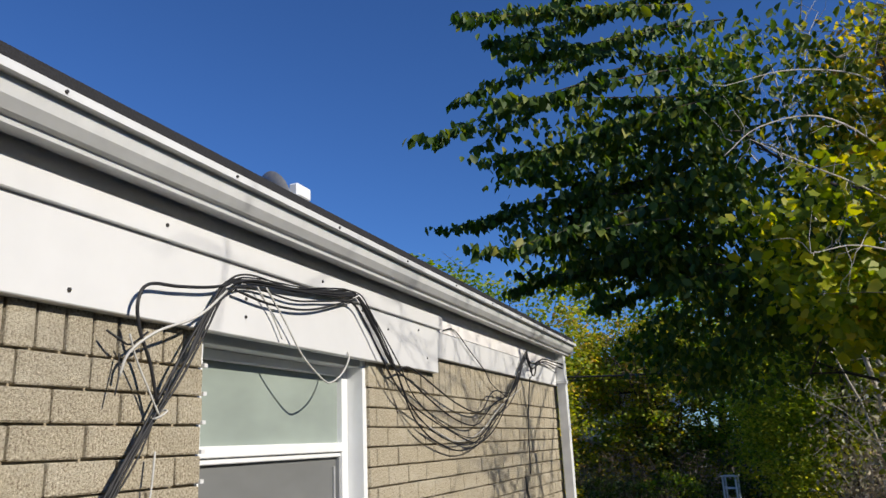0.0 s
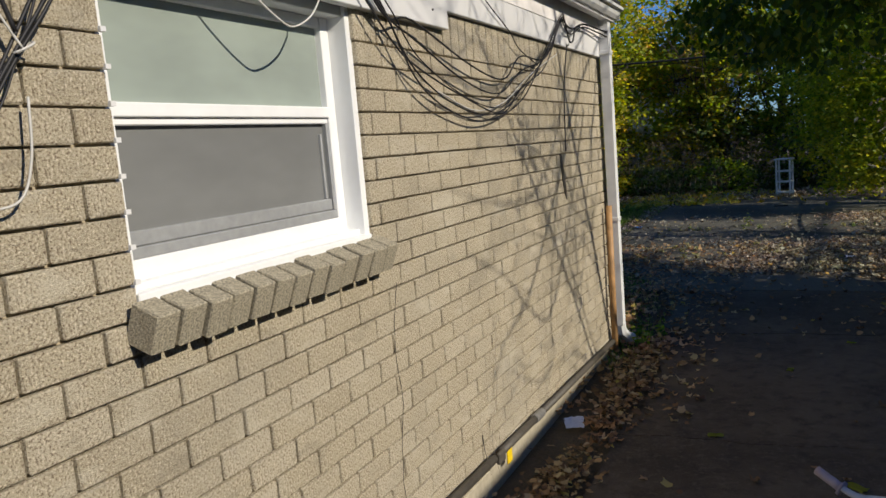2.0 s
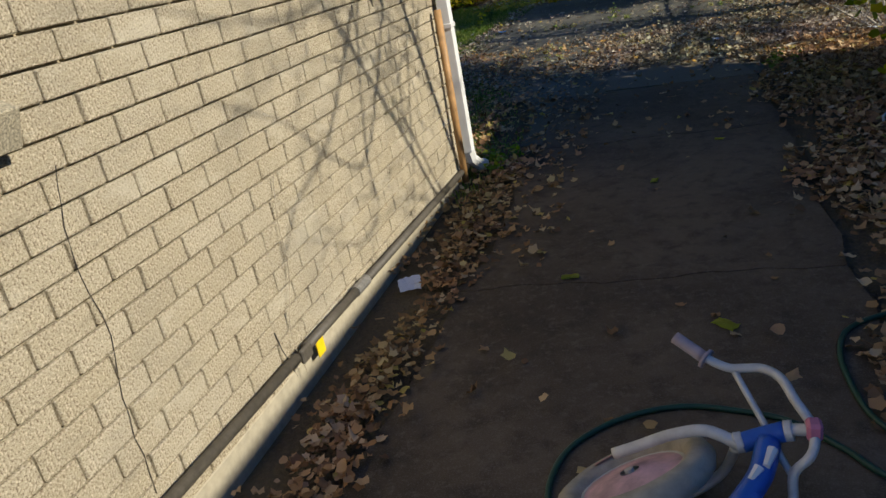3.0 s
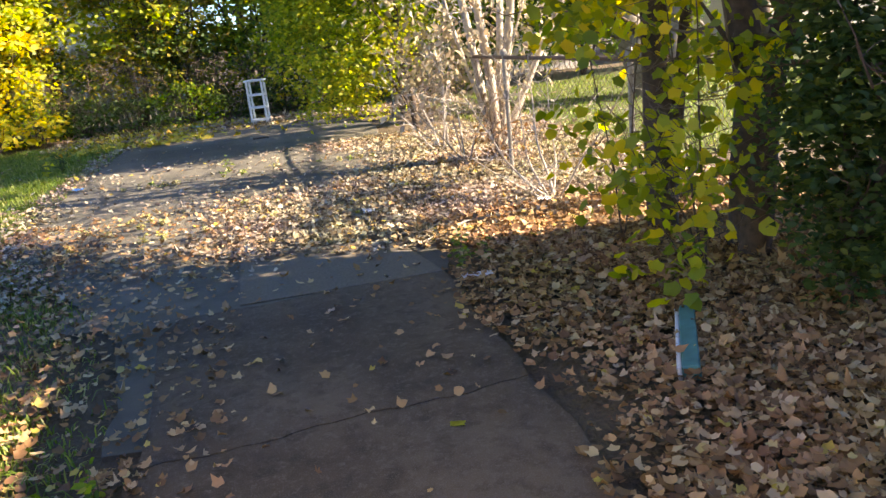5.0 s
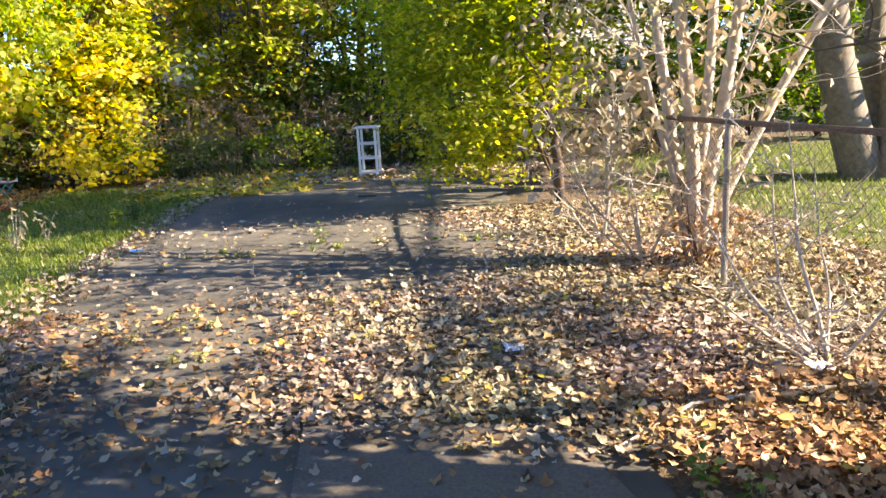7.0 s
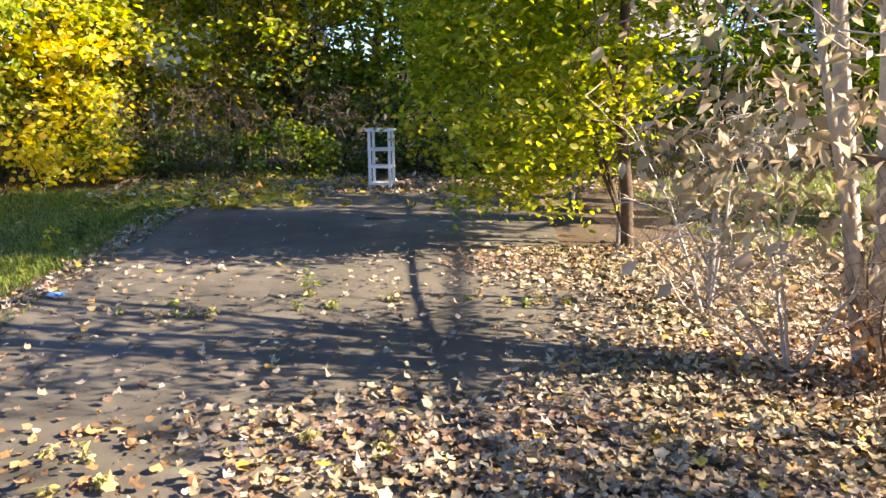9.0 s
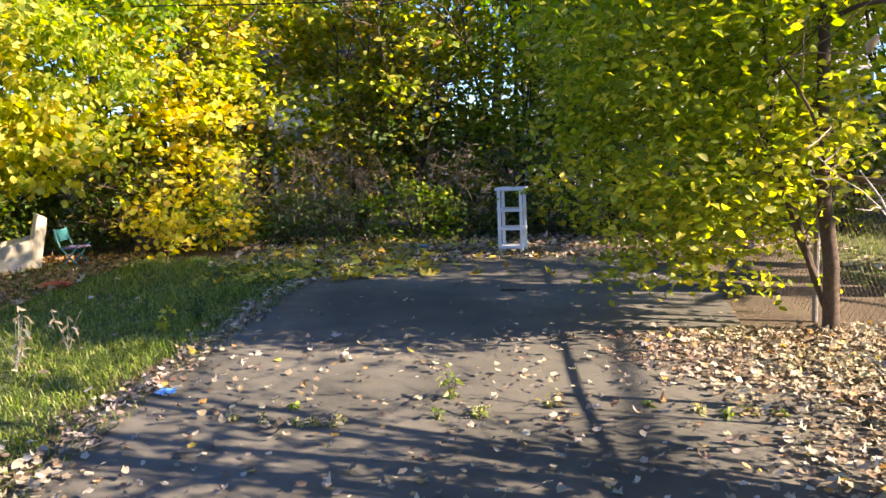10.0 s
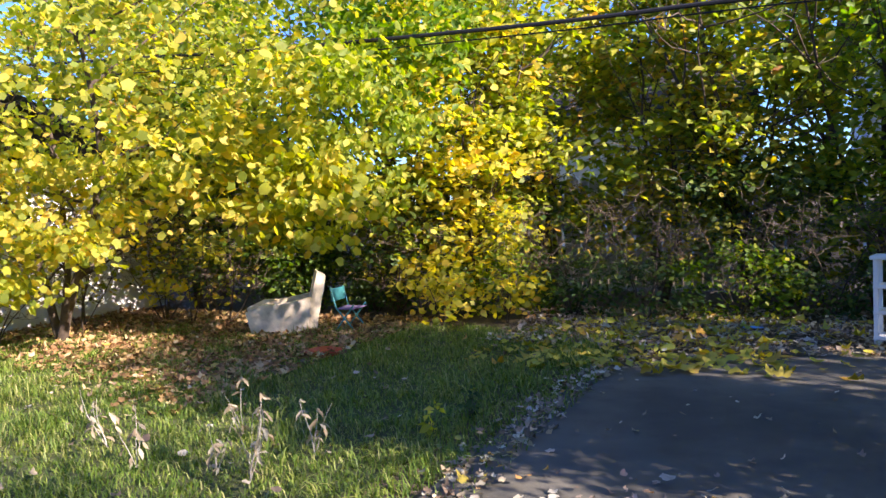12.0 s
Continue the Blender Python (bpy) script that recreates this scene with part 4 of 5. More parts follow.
# ---- white shelf at the end of the driveway ----
shelf = empty("shelf_unit", 0.965, 13.02, 0.0, "narrow white four-tier shelf unit at the end of the driveway", "shelf")
for sx in (-0.165, 0.125):
    for sy in (-0.12, 0.10):
        part("post", boxed(sx, sy, 0, sx + 0.04, sy + 0.03, 0.825, bevel=0.003), M["white_gloss"], shelf)
for z in (0.075, 0.315, 0.555):
    part("shelf", boxed(-0.168, -0.123, z, 0.168, 0.133, z + 0.035, bevel=0.004), M["white_gloss"], shelf)
part("top", boxed(-0.19, -0.145, 0.825, 0.19, 0.155, 0.86, bevel=0.006), M["white_gloss"], shelf)
shelf.rotation_euler.z = radians(-14)


# ---- the neighbours and the back of the yard ----
M["siding"] = plain("beige vinyl siding", (0.52, 0.47, 0.33), 0.6, vary=0.06, scale=3)
M["siding_white"] = plain("white siding", (0.80, 0.80, 0.80), 0.6, vary=0.05, scale=3)
M["picket"] = plain("weathered grey wood", (0.58, 0.56, 0.53), 0.9, vary=0.25, scale=30, bump=0.5)
M["galv"] = plain("galvanised steel", (0.30, 0.29, 0.27), 0.55, 0.6, vary=0.3, scale=40)
M["rust"] = plain("rusty tube", (0.16, 0.11, 0.08), 0.8, 0.2, vary=0.4, scale=50)


def far_house(name, x0, y0, x1, y1, h, ridge, mat, label, windows=()):
    hs = empty(name, x0, y0, 0, label, "house")
    bm = bmesh.new()
    z = 0.0
    while z < h - 0.01:
        for a in ((0, 0, x1 - x0, 0), (x1 - x0, 0, x1 - x0, y1 - y0), (x1 - x0, y1 - y0, 0, y1 - y0), (0, y1 - y0, 0, 0)):
            ax, ay, bx, by = a
            n = Vector((by - ay, ax - bx, 0)).normalized() * 0.012
            q = [bm.verts.new(p) for p in ((ax + n.x, ay + n.y, z), (bx + n.x, by + n.y, z), (bx, by, z + 0.13), (ax, ay, z + 0.13))]
            bm.faces.new(q)
        z += 0.13
    tagged(part("siding", bm, mat, hs), kind="stuff")
    part("wall", boxed(0.02, 0.02, 0, x1 - x0 - 0.02, y1 - y0 - 0.02, h - 0.06), mat, hs)
    w, d = x1 - x0, y1 - y0
    bm = bmesh.new()
    if w > d:
        prism(bm, [(-0.35, h - 0.05), (d / 2, ridge), (d + 0.35, h - 0.05), (d + 0.35, h - 0.17), (d / 2, ridge - 0.14), (-0.35, h - 0.17)], "x", -0.3, w + 0.3)
    else:
        prism(bm, [(-0.35, h - 0.05), (w / 2, ridge), (w + 0.35, h - 0.05), (w + 0.35, h - 0.17), (w / 2, ridge - 0.14), (-0.35, h - 0.17)], "y", -0.3, d + 0.3)
    part("roof", bm, M["shingle"], hs, "dark shingle roof")
    for wx, wz in windows:
        part("window", boxed(wx, -0.04, wz, wx + 0.9, 0.02, wz + 1.1, bevel=0.01), M["white_gloss"], hs)
        part("pane", boxed(wx + 0.07, -0.05, wz + 0.07, wx + 0.83, -0.035, wz + 1.03), M["pane_screen"], hs)
    return hs


far_house("neighbour_house", 5.95, -17, 12.5, 0.65, 3.275, 5.15, M["siding"], "neighbouring house with horizontal siding along the side path")
far_house("beige_house", 13.5, 16.5, 23, 24, 3.6, 5.6, M["siding"], "beige sided house beyond the neighbouring lawn", ((2.0, 1.2), (5.5, 1.2)))
far_house("white_house", 1.5, 23, 10, 30, 4.6, 6.5, M["siding_white"], "white sided house behind the back fence", ((1.4, 1.6), (4.5, 1.6)))
far_house("white_house", -8.5, 24, -1.2, 30, 3.6, 5.2, M["siding_white"], "white sided house behind the back fence", ((2.0, 1.6),))
far_house("white_garage", -16, 9.0, -9.9, 14.6, 2.3, 3.4, M["siding_white"], "low white garage behind the yellow maple")

fence = empty("picket_fence", -12, 17.0, 0, "weathered grey picket fence behind the hedge", "fence")
pick = finish("picket", prism(bmesh.new(), [(-0.06, 0.02), (0.06, 0.02), (0.06, 1.78), (0.0, 1.86), (-0.06, 1.78)], "y", -0.011, 0.011), M["picket"])
rr = random.Random(4)
for k in range(150):
    p = new("picket", pick)
    p.parent = fence
    p.location = (k * 0.145, rr.uniform(-0.006, 0.006), rr.uniform(-0.03, 0.02))
    p.rotation_euler.y = radians(rr.uniform(-1.2, 1.2))
for z in (0.4, 1.4):
    part("rail", boxed(-0.1, 0.014, z, 21.8, 0.05, z + 0.09), M["picket"], fence)

# chain-link fence along the yard's edge
link = empty("chain_link_fence", 3.8, 3.0, 0, "old galvanised chain-link fence along the yard", "fence")
FP = [(4.1, -1.2), (3.95, 0.9), (3.80, 3.0), (3.50, 5.1), (3.32, 7.2), (3.30, 9.3), (3.35, 11.4)]
O = Vector((3.8, 3.0, 0))
for x, y in FP:
    p = part("post", tube(bmesh.new(), [(0, 0, -0.05), (0, 0, 1.2)], 0.022, 10), M["galv"], link, "weathered steel fence post")
    p.location = Vector((x, y, 0)) - O
    c = part("cap", tube(bmesh.new(), [(0, 0, 1.17), (0, 0, 1.21), (0, 0, 1.235)], [0.036, 0.034, 0.012], 10), M["galv"], p, "domed cap")
for (xa, ya), (xb, yb) in zip(FP, FP[1:]):
    part("top_rail", tube(bmesh.new(), [Vector((xa, ya, 1.15)) - O, Vector((xb, yb, 1.15)) - O], 0.019, 8), M["rust"], link, "rusty top rail")
bm = bmesh.new()
for (xa, ya), (xb, yb) in zip(FP[1:], FP[2:]):
    a, b = Vector((xa, ya, 0)) - O, Vector((xb, yb, 0)) - O
    L = (b - a).length
    u = (b - a) / L
    step = 0.075
    n = int((L + 1.1) / step)
    for k in range(n):
        for sg in (1, -1):
            s0 = k * step - 1.1
            lo, hi = max(0, s0), min(L, s0 + 1.1)
            if hi <= lo:
                continue
            z0, z1 = (lo - s0), (hi - s0)
            if sg < 0:
                z0, z1 = 1.1 - z0, 1.1 - z1
            tube(bm, [a + u * lo + Vector((0, 0, 0.03 + z0)), a + u * hi + Vector((0, 0, 0.03 + z1))], 0.0016, 3, cap=False)
mesh_part = part("wire_mesh", bm, M["rust"], link)
tagged(mesh_part, kind="stuff")

# overhead lines
# this first line is added only to cast the long band along the driveway
line = tagged(new("utility_line", finish("utility_line", tube(bmesh.new(), smooth_line([(10.0, -8, 5.3), (10.25, 2.0, 5.05), (10.4, 5.5, 5.0), (10.7, 11.0, 5.05), (10.8, 24, 5.5)], 5), 0.035, 8), M["cable"])), "thick black overhead line added to lay a shadow on the driveway", "cable")


tagged(new("utility_line", finish("utility_line", tube(bmesh.new(), smooth_line([(-14, 12.5, 4.2), (-7, 12.5, 3.62), (-3.65, 12.5, 3.40), (-0.68, 12.5, 3.28), (3.5, 12.5, 3.30), (10.7, 12.5, 4.9)], 6), 0.024, 8), M["cable"])), "black overhead cable slung before the hedge", "cable")
tagged(new("utility_line", finish("utility_line", tube(bmesh.new(), smooth_line([(-14, 12.52, 3.9), (-7, 12.52, 3.45), (-3.65, 12.52, 3.30), (-0.68, 12.52, 3.20), (3.5, 12.52, 3.24), (10.7, 12.52, 4.6)], 6), 0.008, 6), M["cable"])), "thin black overhead wire slung before the hedge", "cable")


# ---- cables, pipe and small parts on the house wall ----
def cable(pts, r, mat="cable", name="cable", parent=None, label="", n=6):
    return part(name, tube(bmesh.new(), smooth_line(pts, n), r, 6), M[mat], parent, label, smooth=True)


bundle = empty("cable_bundle", 0.05, -3.7, 2.4, "tangled black cables looped across the eaves boards and down the brick", "cable")
BO = Vector((0.05, -3.7, 2.4))
rc = random.Random(12)


def strand(pts, r, jitter=0.012, mat="cable", label=""):
    oy, oz, n = rc.uniform(-1, 1) * jitter, rc.uniform(-1, 1) * jitter, jitter * 0.22
    q = []
    for x, y, z in pts:
        f = 1.0 if z > 2.25 or jitter < 0.02 else min(2.2, 0.5 + abs(z - 1.96) * 2.4)
        q.append(Vector((x + rc.uniform(0, 0.008), y + oy * f * 0.8 + rc.uniform(-n, n), z + oz * (0.6 if z > 2.25 else f) + rc.uniform(-n, n))) - BO)
    return cable(q, r, mat, "cable", bundle, label)


top_run = [(0.06, -4.49, 2.345), (0.052, -4.36, 2.385), (0.05, -4.10, 2.40), (0.05, -3.88, 2.425), (0.058, -3.67, 2.45)]
down_left = [(0.055, -4.57, 2.24), (0.05, -4.66, 2.10), (0.042, -4.745, 1.96), (0.035, -4.83, 1.83), (0.035, -4.92, 1.70), (0.035, -5.03, 1.56), (0.035, -5.12, 1.44), (0.035, -5.3, 1.15), (0.03, -5.4, 0.7), (0.03, -5.42, 0.25)]
sag = lambda zlow, ymid: [(0.058, -3.53, 2.37), (0.055, -3.30, 2.19), (0.05, -3.08, zlow + 0.18), (0.045, ymid - 0.42, zlow + 0.045), (0.045, ymid, zlow), (0.045, -1.85, zlow + 0.13), (0.05, -1.42, 2.17), (0.05, -1.10, 2.40), (0.055, -1.0, 2.46)]
for k in range(4):
    strand(down_left[::-1] + top_run + sag(1.79 + 0.03 * k, -2.36 + 0.07 * k), 0.0038 - 0.0005 * (k % 3), 0.05)
strand(top_run + sag(2.02, -2.1), 0.0043, 0.012)
strand(top_run + sag(1.94, -2.2), 0.004, 0.012)
strand(down_left[::-1] + top_run, 0.0040, 0.05)
strand(down_left[4::-1] + [(0.06, -4.47, 2.36)], 0.0038, 0.05)
strand([(0.05, -4.76, 1.98), (0.06, -4.80, 2.08), (0.065, -4.85, 2.17), (0.065, -4.865, 2.24), (0.062, -4.82, 2.29), (0.06, -4.70, 2.305), (0.058, -4.55, 2.33)] + top_run[1:], 0.0048, 0.003)
strand([(0.055, -4.45, 2.34), (0.05, -4.25, 2.325), (0.05, -4.0, 2.345), (0.055, -3.68, 2.43)], 0.0045, 0.004)
strand([(0.06, -4.50, 2.33), (0.065, -4.63, 2.235), (0.068, -4.80, 2.17), (0.05, -4.87, 2.11), (0.03, -4.88, 2.05)], 0.004, 0.004, "cable_white", "pale grey cable")
strand([(0.06, -4.88, 2.15), (0.05, -4.84, 2.09), (0.045, -4.79, 2.02), (0.05, -4.75, 1.95)], 0.0028, 0.003, "cable_white", "thin pale cable")
strand([(0.055, -4.29, 2.375), (0.05, -4.17, 2.28), (0.055, -4.05, 2.17), (0.062, -3.93, 2.095), (0.062, -3.86, 2.09), (0.058, -3.77, 2.13), (0.05, -3.71, 2.19), (0.036, -3.69, 2.22)], 0.0032, 0.003, "cable_white", "thin pale cable")
strand([(0.05, -4.33, 2.37), (0.048, -4.23, 2.29), (0.048, -4.17, 2.215)], 0.0028, 0.003, "cable_white", "thin pale cable")
strand([(0.04, -4.75, 1.86), (0.042, -4.765, 1.74), (0.04, -4.80, 1.66), (0.038, -4.88, 1.645), (0.035, -4.97, 1.635)], 0.003, 0.003, "cable_white", "thin pale cable")
strand([(0.03, -2.62, 2.44), (0.035, -2.45, 2.46), (0.035, -2.2, 2.36), (0.035, -1.95, 2.27), (0.03, -1.8, 2.20), (0.03, -1.5, 2.13)], 0.003, 0.004, label="thin black cable")
strand([(0.06, -1.2, 2.20), (0.04, -1.7, 2.05), (0.04, -2.1, 1.90), (0.04, -2.5, 1.85), (0.05, -2.9, 1.92)], 0.003, 0.01, "cable_white", "thin pale cable")
for k in range(3):
    strand([(0.055, -1.02, 2.46), (0.05, -0.95, 2.40), (0.05, -0.80, 2.39), (0.06, -0.55, 2.45), (0.07, -0.2, 2.45), (0.09, 0.1, 2.44), (0.06, 0.2, 2.43)], 0.005, 0.03)
strand([(0.05, -0.95, 2.44), (0.05, -0.88, 2.32), (0.05, -0.80, 2.33), (0.05, -0.72, 2.42), (0.05, -0.5, 2.44)], 0.006, 0.004)
strand([(0.04, -0.9, 2.30), (0.035, -1.02, 2.0), (0.03, -1.04, 1.62)], 0.004, 0.004)
for p in ((0.05, -4.745, 1.955), (0.055, -4.49, 2.345), (0.056, -3.66, 2.45)):
    tie = tube(bmesh.new(), [Vector(p) - BO + Vector((0.016 * math.cos(a), 0.022 * math.sin(a), 0.012 * math.sin(a))) for a in np.linspace(0, 2 * math.pi, 12)], 0.003, 5)
    part("tie", tie, M["cable_white"], bundle, "pale tie round the cables")
strand([(0.02, -4.87, 2.11), (0.045, -4.89, 2.05), (0.04, -4.90, 2.0)], 0.0022, 0.003)
strand([(0.03, -4.93, 2.16), (0.05, -4.90, 2.14), (0.05, -4.86, 2.13), (0.045, -4.80, 2.17)], 0.003, 0.003)

# flexible cord hanging low on the wall
M["cord"] = plain("dusty cord", (0.36, 0.31, 0.23), 0.8, vary=0.2)
tagged(new("hanging_cord", finish("hanging_cord", tube(bmesh.new(), smooth_line([(0.015, -2.36, 0.85), (0.02, -2.42, 0.69), (0.022, -2.44, 0.5), (0.02, -2.54, 0.28), (0.05, -2.55, 0.1)], 6), 0.0018, 5), M["cord"])), "thin pale cord hanging down the brick wall", "cord")

def crack(pts, w):
    bm = bmesh.new()
    tube(bm, [(0.003 + rc.uniform(-0.001, 0.001), y + rc.uniform(-0.006, 0.006), z) for _, y, z in smooth_line([(0, y, z) for y, z in pts], 4)], w, 4)
    part("crack", bm, M["screw"], house, "dark settlement crack in the brick")


crack([(-3.30, 1.2), (-3.35, 1.0), (-3.34, 0.73), (-3.38, 0.5), (-3.39, 0.24)], 0.0012)
crack([(-3.74, 0.46), (-3.72, 0.33), (-3.70, 0.19)], 0.0035)
crack([(-2.62, 0.32), (-2.6, 0.22), (-2.55, 0.05)], 0.003)
# thin dark plate drawn in the shape of a long hooked shadow
bm = bmesh.new()
prism(bm, [(-1.075, 1.60), (-1.045, 1.60), (-0.985, 1.38), (-0.985, 1.30), (-1.01, 1.34), (-1.05, 1.44)], "x", -0.004, 0.006)
part("broken_patch", bm, M["screw"], house, "dark plate standing in for a hook-shaped shadow on the brick")

# ground pipe along the foot of the wall
gpipe = empty("gas_pipe", 0.04, -2.0, 0.16, "dark painted pipe clipped along the foot of the brick wall", "pipe")
PO = Vector((0.04, -2.0, 0.16))
pz = lambda y: 0.095 - y * 0.036
for ya, yb in ((-6.4, -2.58), (-2.50, -1.98), (-1.86, 0.12)):
    part("pipe", tube(bmesh.new(), [Vector((0.038, ya, pz(ya))) - PO, Vector((0.038, yb, pz(yb))) - PO], 0.021, 10), M["pipe_dark"], gpipe, smooth=True)
for y in (-2.54,):
    part("clamp", boxed(0.01, y - 0.04 - PO.y, pz(y) - 0.03 - PO.z, 0.03, y + 0.04 - PO.y, pz(y) + 0.03 - PO.z, bevel=0.006), M["pipe_dark"], gpipe, "rusty clamp")
part("coupling", tube(bmesh.new(), [Vector((0.038, -1.99, pz(-1.99))) - PO, Vector((0.038, -1.85, pz(-1.85))) - PO], 0.026, 10), M["galv"], gpipe, "pale steel coupling")

# orange-brown vertical pipe by the downspout
tagged(new("brown_pipe", finish("brown_pipe", tube(bmesh.new(), [(0.05, -0.07, 0.02), (0.052, -0.05, 1.16)], 0.024, 10), M["wood_pipe"], True)), "orange-brown pipe standing against the corner of the wall", "pipe")
tagged(new("yellow_tag", finish("yellow_tag", boxed(0.045, -2.44, 0.10, 0.055, -2.38, 0.19, bevel=0.004), M["yellow"])), "yellow plastic tag on the cord by the pipe", "tag")

# satellite dish on the roof
dish = empty("satellite_dish", -1.0, -2.62, 2.90, "grey satellite dish with a white receiver on the roof", "satellite dish")
bm = bmesh.new()
bmesh.ops.create_uvsphere(bm, u_segments=24, v_segments=16, radius=0.42)
bmesh.ops.delete(bm, geom=[v for v in bm.verts if v.co.z > -0.30], context="VERTS")
bmesh.ops.solidify(bm, geom=bm.faces[:], thickness=0.006)
M["dish"] = plain("grey dish", (0.20, 0.205, 0.21), 0.45, 0.2)
d = part("reflector", bm, M["dish"], dish, smooth=True)
d.matrix_basis = Matrix.Translation((0, -0.08, 0.36)) @ Euler((radians(75), 0, radians(150))).to_matrix().to_4x4() @ Matrix.Translation((0, 0, 0.36))
part("mast", tube(bmesh.new(), [(0, 0, -0.02), (0, 0, 0.36)], 0.02, 8), M["galv"], dish)
part("receiver", boxed(0.03, 0.04, 0.47, 0.10, 0.20, 0.56, bevel=0.012), M["white_gloss"], dish, "white receiver box")
bm = bmesh.new()
tube(bm, [(-0.30, -0.35, 2.79), (-0.30, -0.35, 2.86), (-0.30, -0.35, 2.90), (-0.30, -0.35, 2.92)], [0.07, 0.07, 0.055, 0.01], 12)
tagged(new("roof_vent", finish("roof_vent", bm, M["dish"], True)), "small grey round vent on the roof", "vent")

# screws on the eave boards
for y, z, x in ((-5.05, 2.24, 0.034), (-4.36, 2.27, 0.034), (-4.36, 2.33, 0.034), (-2.95, 2.40, 0.034), (-4.75, 2.475, 0.048), (-5.6, 2.47, 0.048), (-3.9, 2.47, 0.048), (-2.85, 2.27, 0.034), (-3.3, 2.36, 0.034), (-3.55, 2.41, 0.034)):
    s = part("screw", tube(bmesh.new(), [(x - 0.002, y, z), (x + 0.004, y, z)], 0.0055, 8), M["screw"], house)

# ---- kids' bike and hose on the path ----
M["tyre"] = plain("dirty white tyre", (0.42, 0.38, 0.30), 0.8, vary=0.25, scale=20)
M["pink"] = plain("pink fender", (0.62, 0.22, 0.32), 0.5, vary=0.2, scale=10)
M["blue"] = plain("blue painted steel", (0.02, 0.12, 0.50), 0.35, vary=0.15, scale=15)
M["silver"] = plain("dull painted steel", (0.66, 0.65, 0.62), 0.4, 0.1, vary=0.15, scale=20)
M["pedal"] = plain("scuffed blue-green plastic", (0.03, 0.07, 0.09), 0.5, vary=0.4, scale=25)
M["grip"] = plain("pale mauve rubber", (0.40, 0.34, 0.37), 0.8)
M["hose"] = plain("green rubber", (0.015, 0.07, 0.045), 0.45, vary=0.2)
M["guard"] = plain("pale pink plastic", (0.66, 0.42, 0.46), 0.5, vary=0.4, scale=14, bump=0.2)
bike = empty("kids_bike", 1.5, -3.0, 0, "small blue bike with dirty white tyres lying on the path", "bike")
BK = Vector((1.5, -3.0, 0))


def ring(R, r, seg=28, sides=8):
    bm = bmesh.new()
    vs = [[bm.verts.new(((R + r * math.cos(b)) * math.cos(a), (R + r * math.cos(b)) * math.sin(a), r * math.sin(b))) for b in np.linspace(0, 2 * math.pi, sides, endpoint=False)] for a in np.linspace(0, 2 * math.pi, seg, endpoint=False)]
    for i in range(seg):
        for j in range(sides):
            bm.faces.new((vs[i][j], vs[(i + 1) % seg][j], vs[(i + 1) % seg][(j + 1) % sides], vs[i][(j + 1) % sides]))
    return bm


def wheel(name, place, tilt):
    w = part(name, ring(0.188, 0.040), M["tyre"], bike, "dirty white tyre", True)
    w.matrix_basis = Matrix.Translation(Vector(place) - BK) @ tilt
    part("rim", ring(0.152, 0.012, 28, 6), M["silver"], w, smooth=True)
    bm = bmesh.new()
    for k in range(14):
        a = 2 * math.pi * k / 14
        tube(bm, [(0, 0, 0.02 * (-1) ** k), (0.13 * math.cos(a), 0.13 * math.sin(a), 0)], 0.0015, 4)
    tagged(part("spokes", bm, M["silver"], w), kind="stuff")
    part("hub", tube(bmesh.new(), [(0, 0, -0.035), (0, 0, 0.035)], 0.014, 8), M["silver"], w)
    return w


tilt_f = Euler((radians(-27), radians(-12), radians(28))).to_matrix().to_4x4()
fw = wheel("front_wheel", (1.315, -3.115, 0.125), tilt_f)
rw = wheel("rear_wheel", (1.72, -3.86, 0.10), Euler((radians(20), radians(10), 0)).to_matrix().to_4x4())


def btube(name, pts, r, mat, label="", parent=None):
    return part(name, tube(bmesh.new(), [Vector(p) - BK for p in smooth_line(pts, 5)], r, 8), M[mat], bike, label, True)


bm = bmesh.new()
for k in range(15):
    a0, a1 = math.radians(20 + k * 6), math.radians(26 + k * 6)
    q = [bm.verts.new((R * math.cos(a), R * math.sin(a), z)) for a, R, z in ((a0, 0.165, 0.041), (a1, 0.165, 0.041), (a1, 0.219, 0.030), (a0, 0.219, 0.030))]
    bm.faces.new(q)
fen = part("fender", bm, M["pink"], bike, "faded pink fender")
fen.matrix_basis = fw.matrix_basis
bm = bmesh.new()
disc_rings = [[bm.verts.new((R * math.cos(a), R * math.sin(a), z)) for a in np.linspace(0, 2 * math.pi, 28, endpoint=False)] for R, z in ((0.028, 0.030), (0.07, 0.026), (0.10, 0.016), (0.143, 0.010))]
for r0, r1 in zip(disc_rings, disc_rings[1:]):
    for k in range(28):
        bm.faces.new((r0[k], r1[k], r1[(k + 1) % 28], r0[(k + 1) % 28]))
part("spoke_guard", bm, M["guard"], fw, "pinkish white plastic spoke cover", True)
btube("fork", [(1.26, -3.055, 0.165), (1.33, -3.055, 0.195), (1.41, -3.06, 0.235), (1.49, -3.07, 0.262), (1.54, -3.085, 0.258), (1.585, -3.10, 0.24)], 0.0165, "silver", "grey steel fork")
btube("fork", [(1.34, -3.10, 0.035), (1.45, -3.06, 0.04), (1.53, -3.03, 0.08), (1.56, -3.04, 0.14), (1.575, -3.08, 0.22)], 0.014, "silver", "grey steel fork")
btube("collar", [(1.572, -3.095, 0.243), (1.592, -3.093, 0.247)], 0.028, "silver", "steel headset ring")
btube("head_tube", [(1.59, -3.095, 0.245), (1.64, -3.09, 0.262), (1.69, -3.09, 0.28)], 0.027, "blue")
btube("collar", [(1.69, -3.09, 0.28), (1.708, -3.092, 0.284)], 0.028, "silver", "steel headset ring")
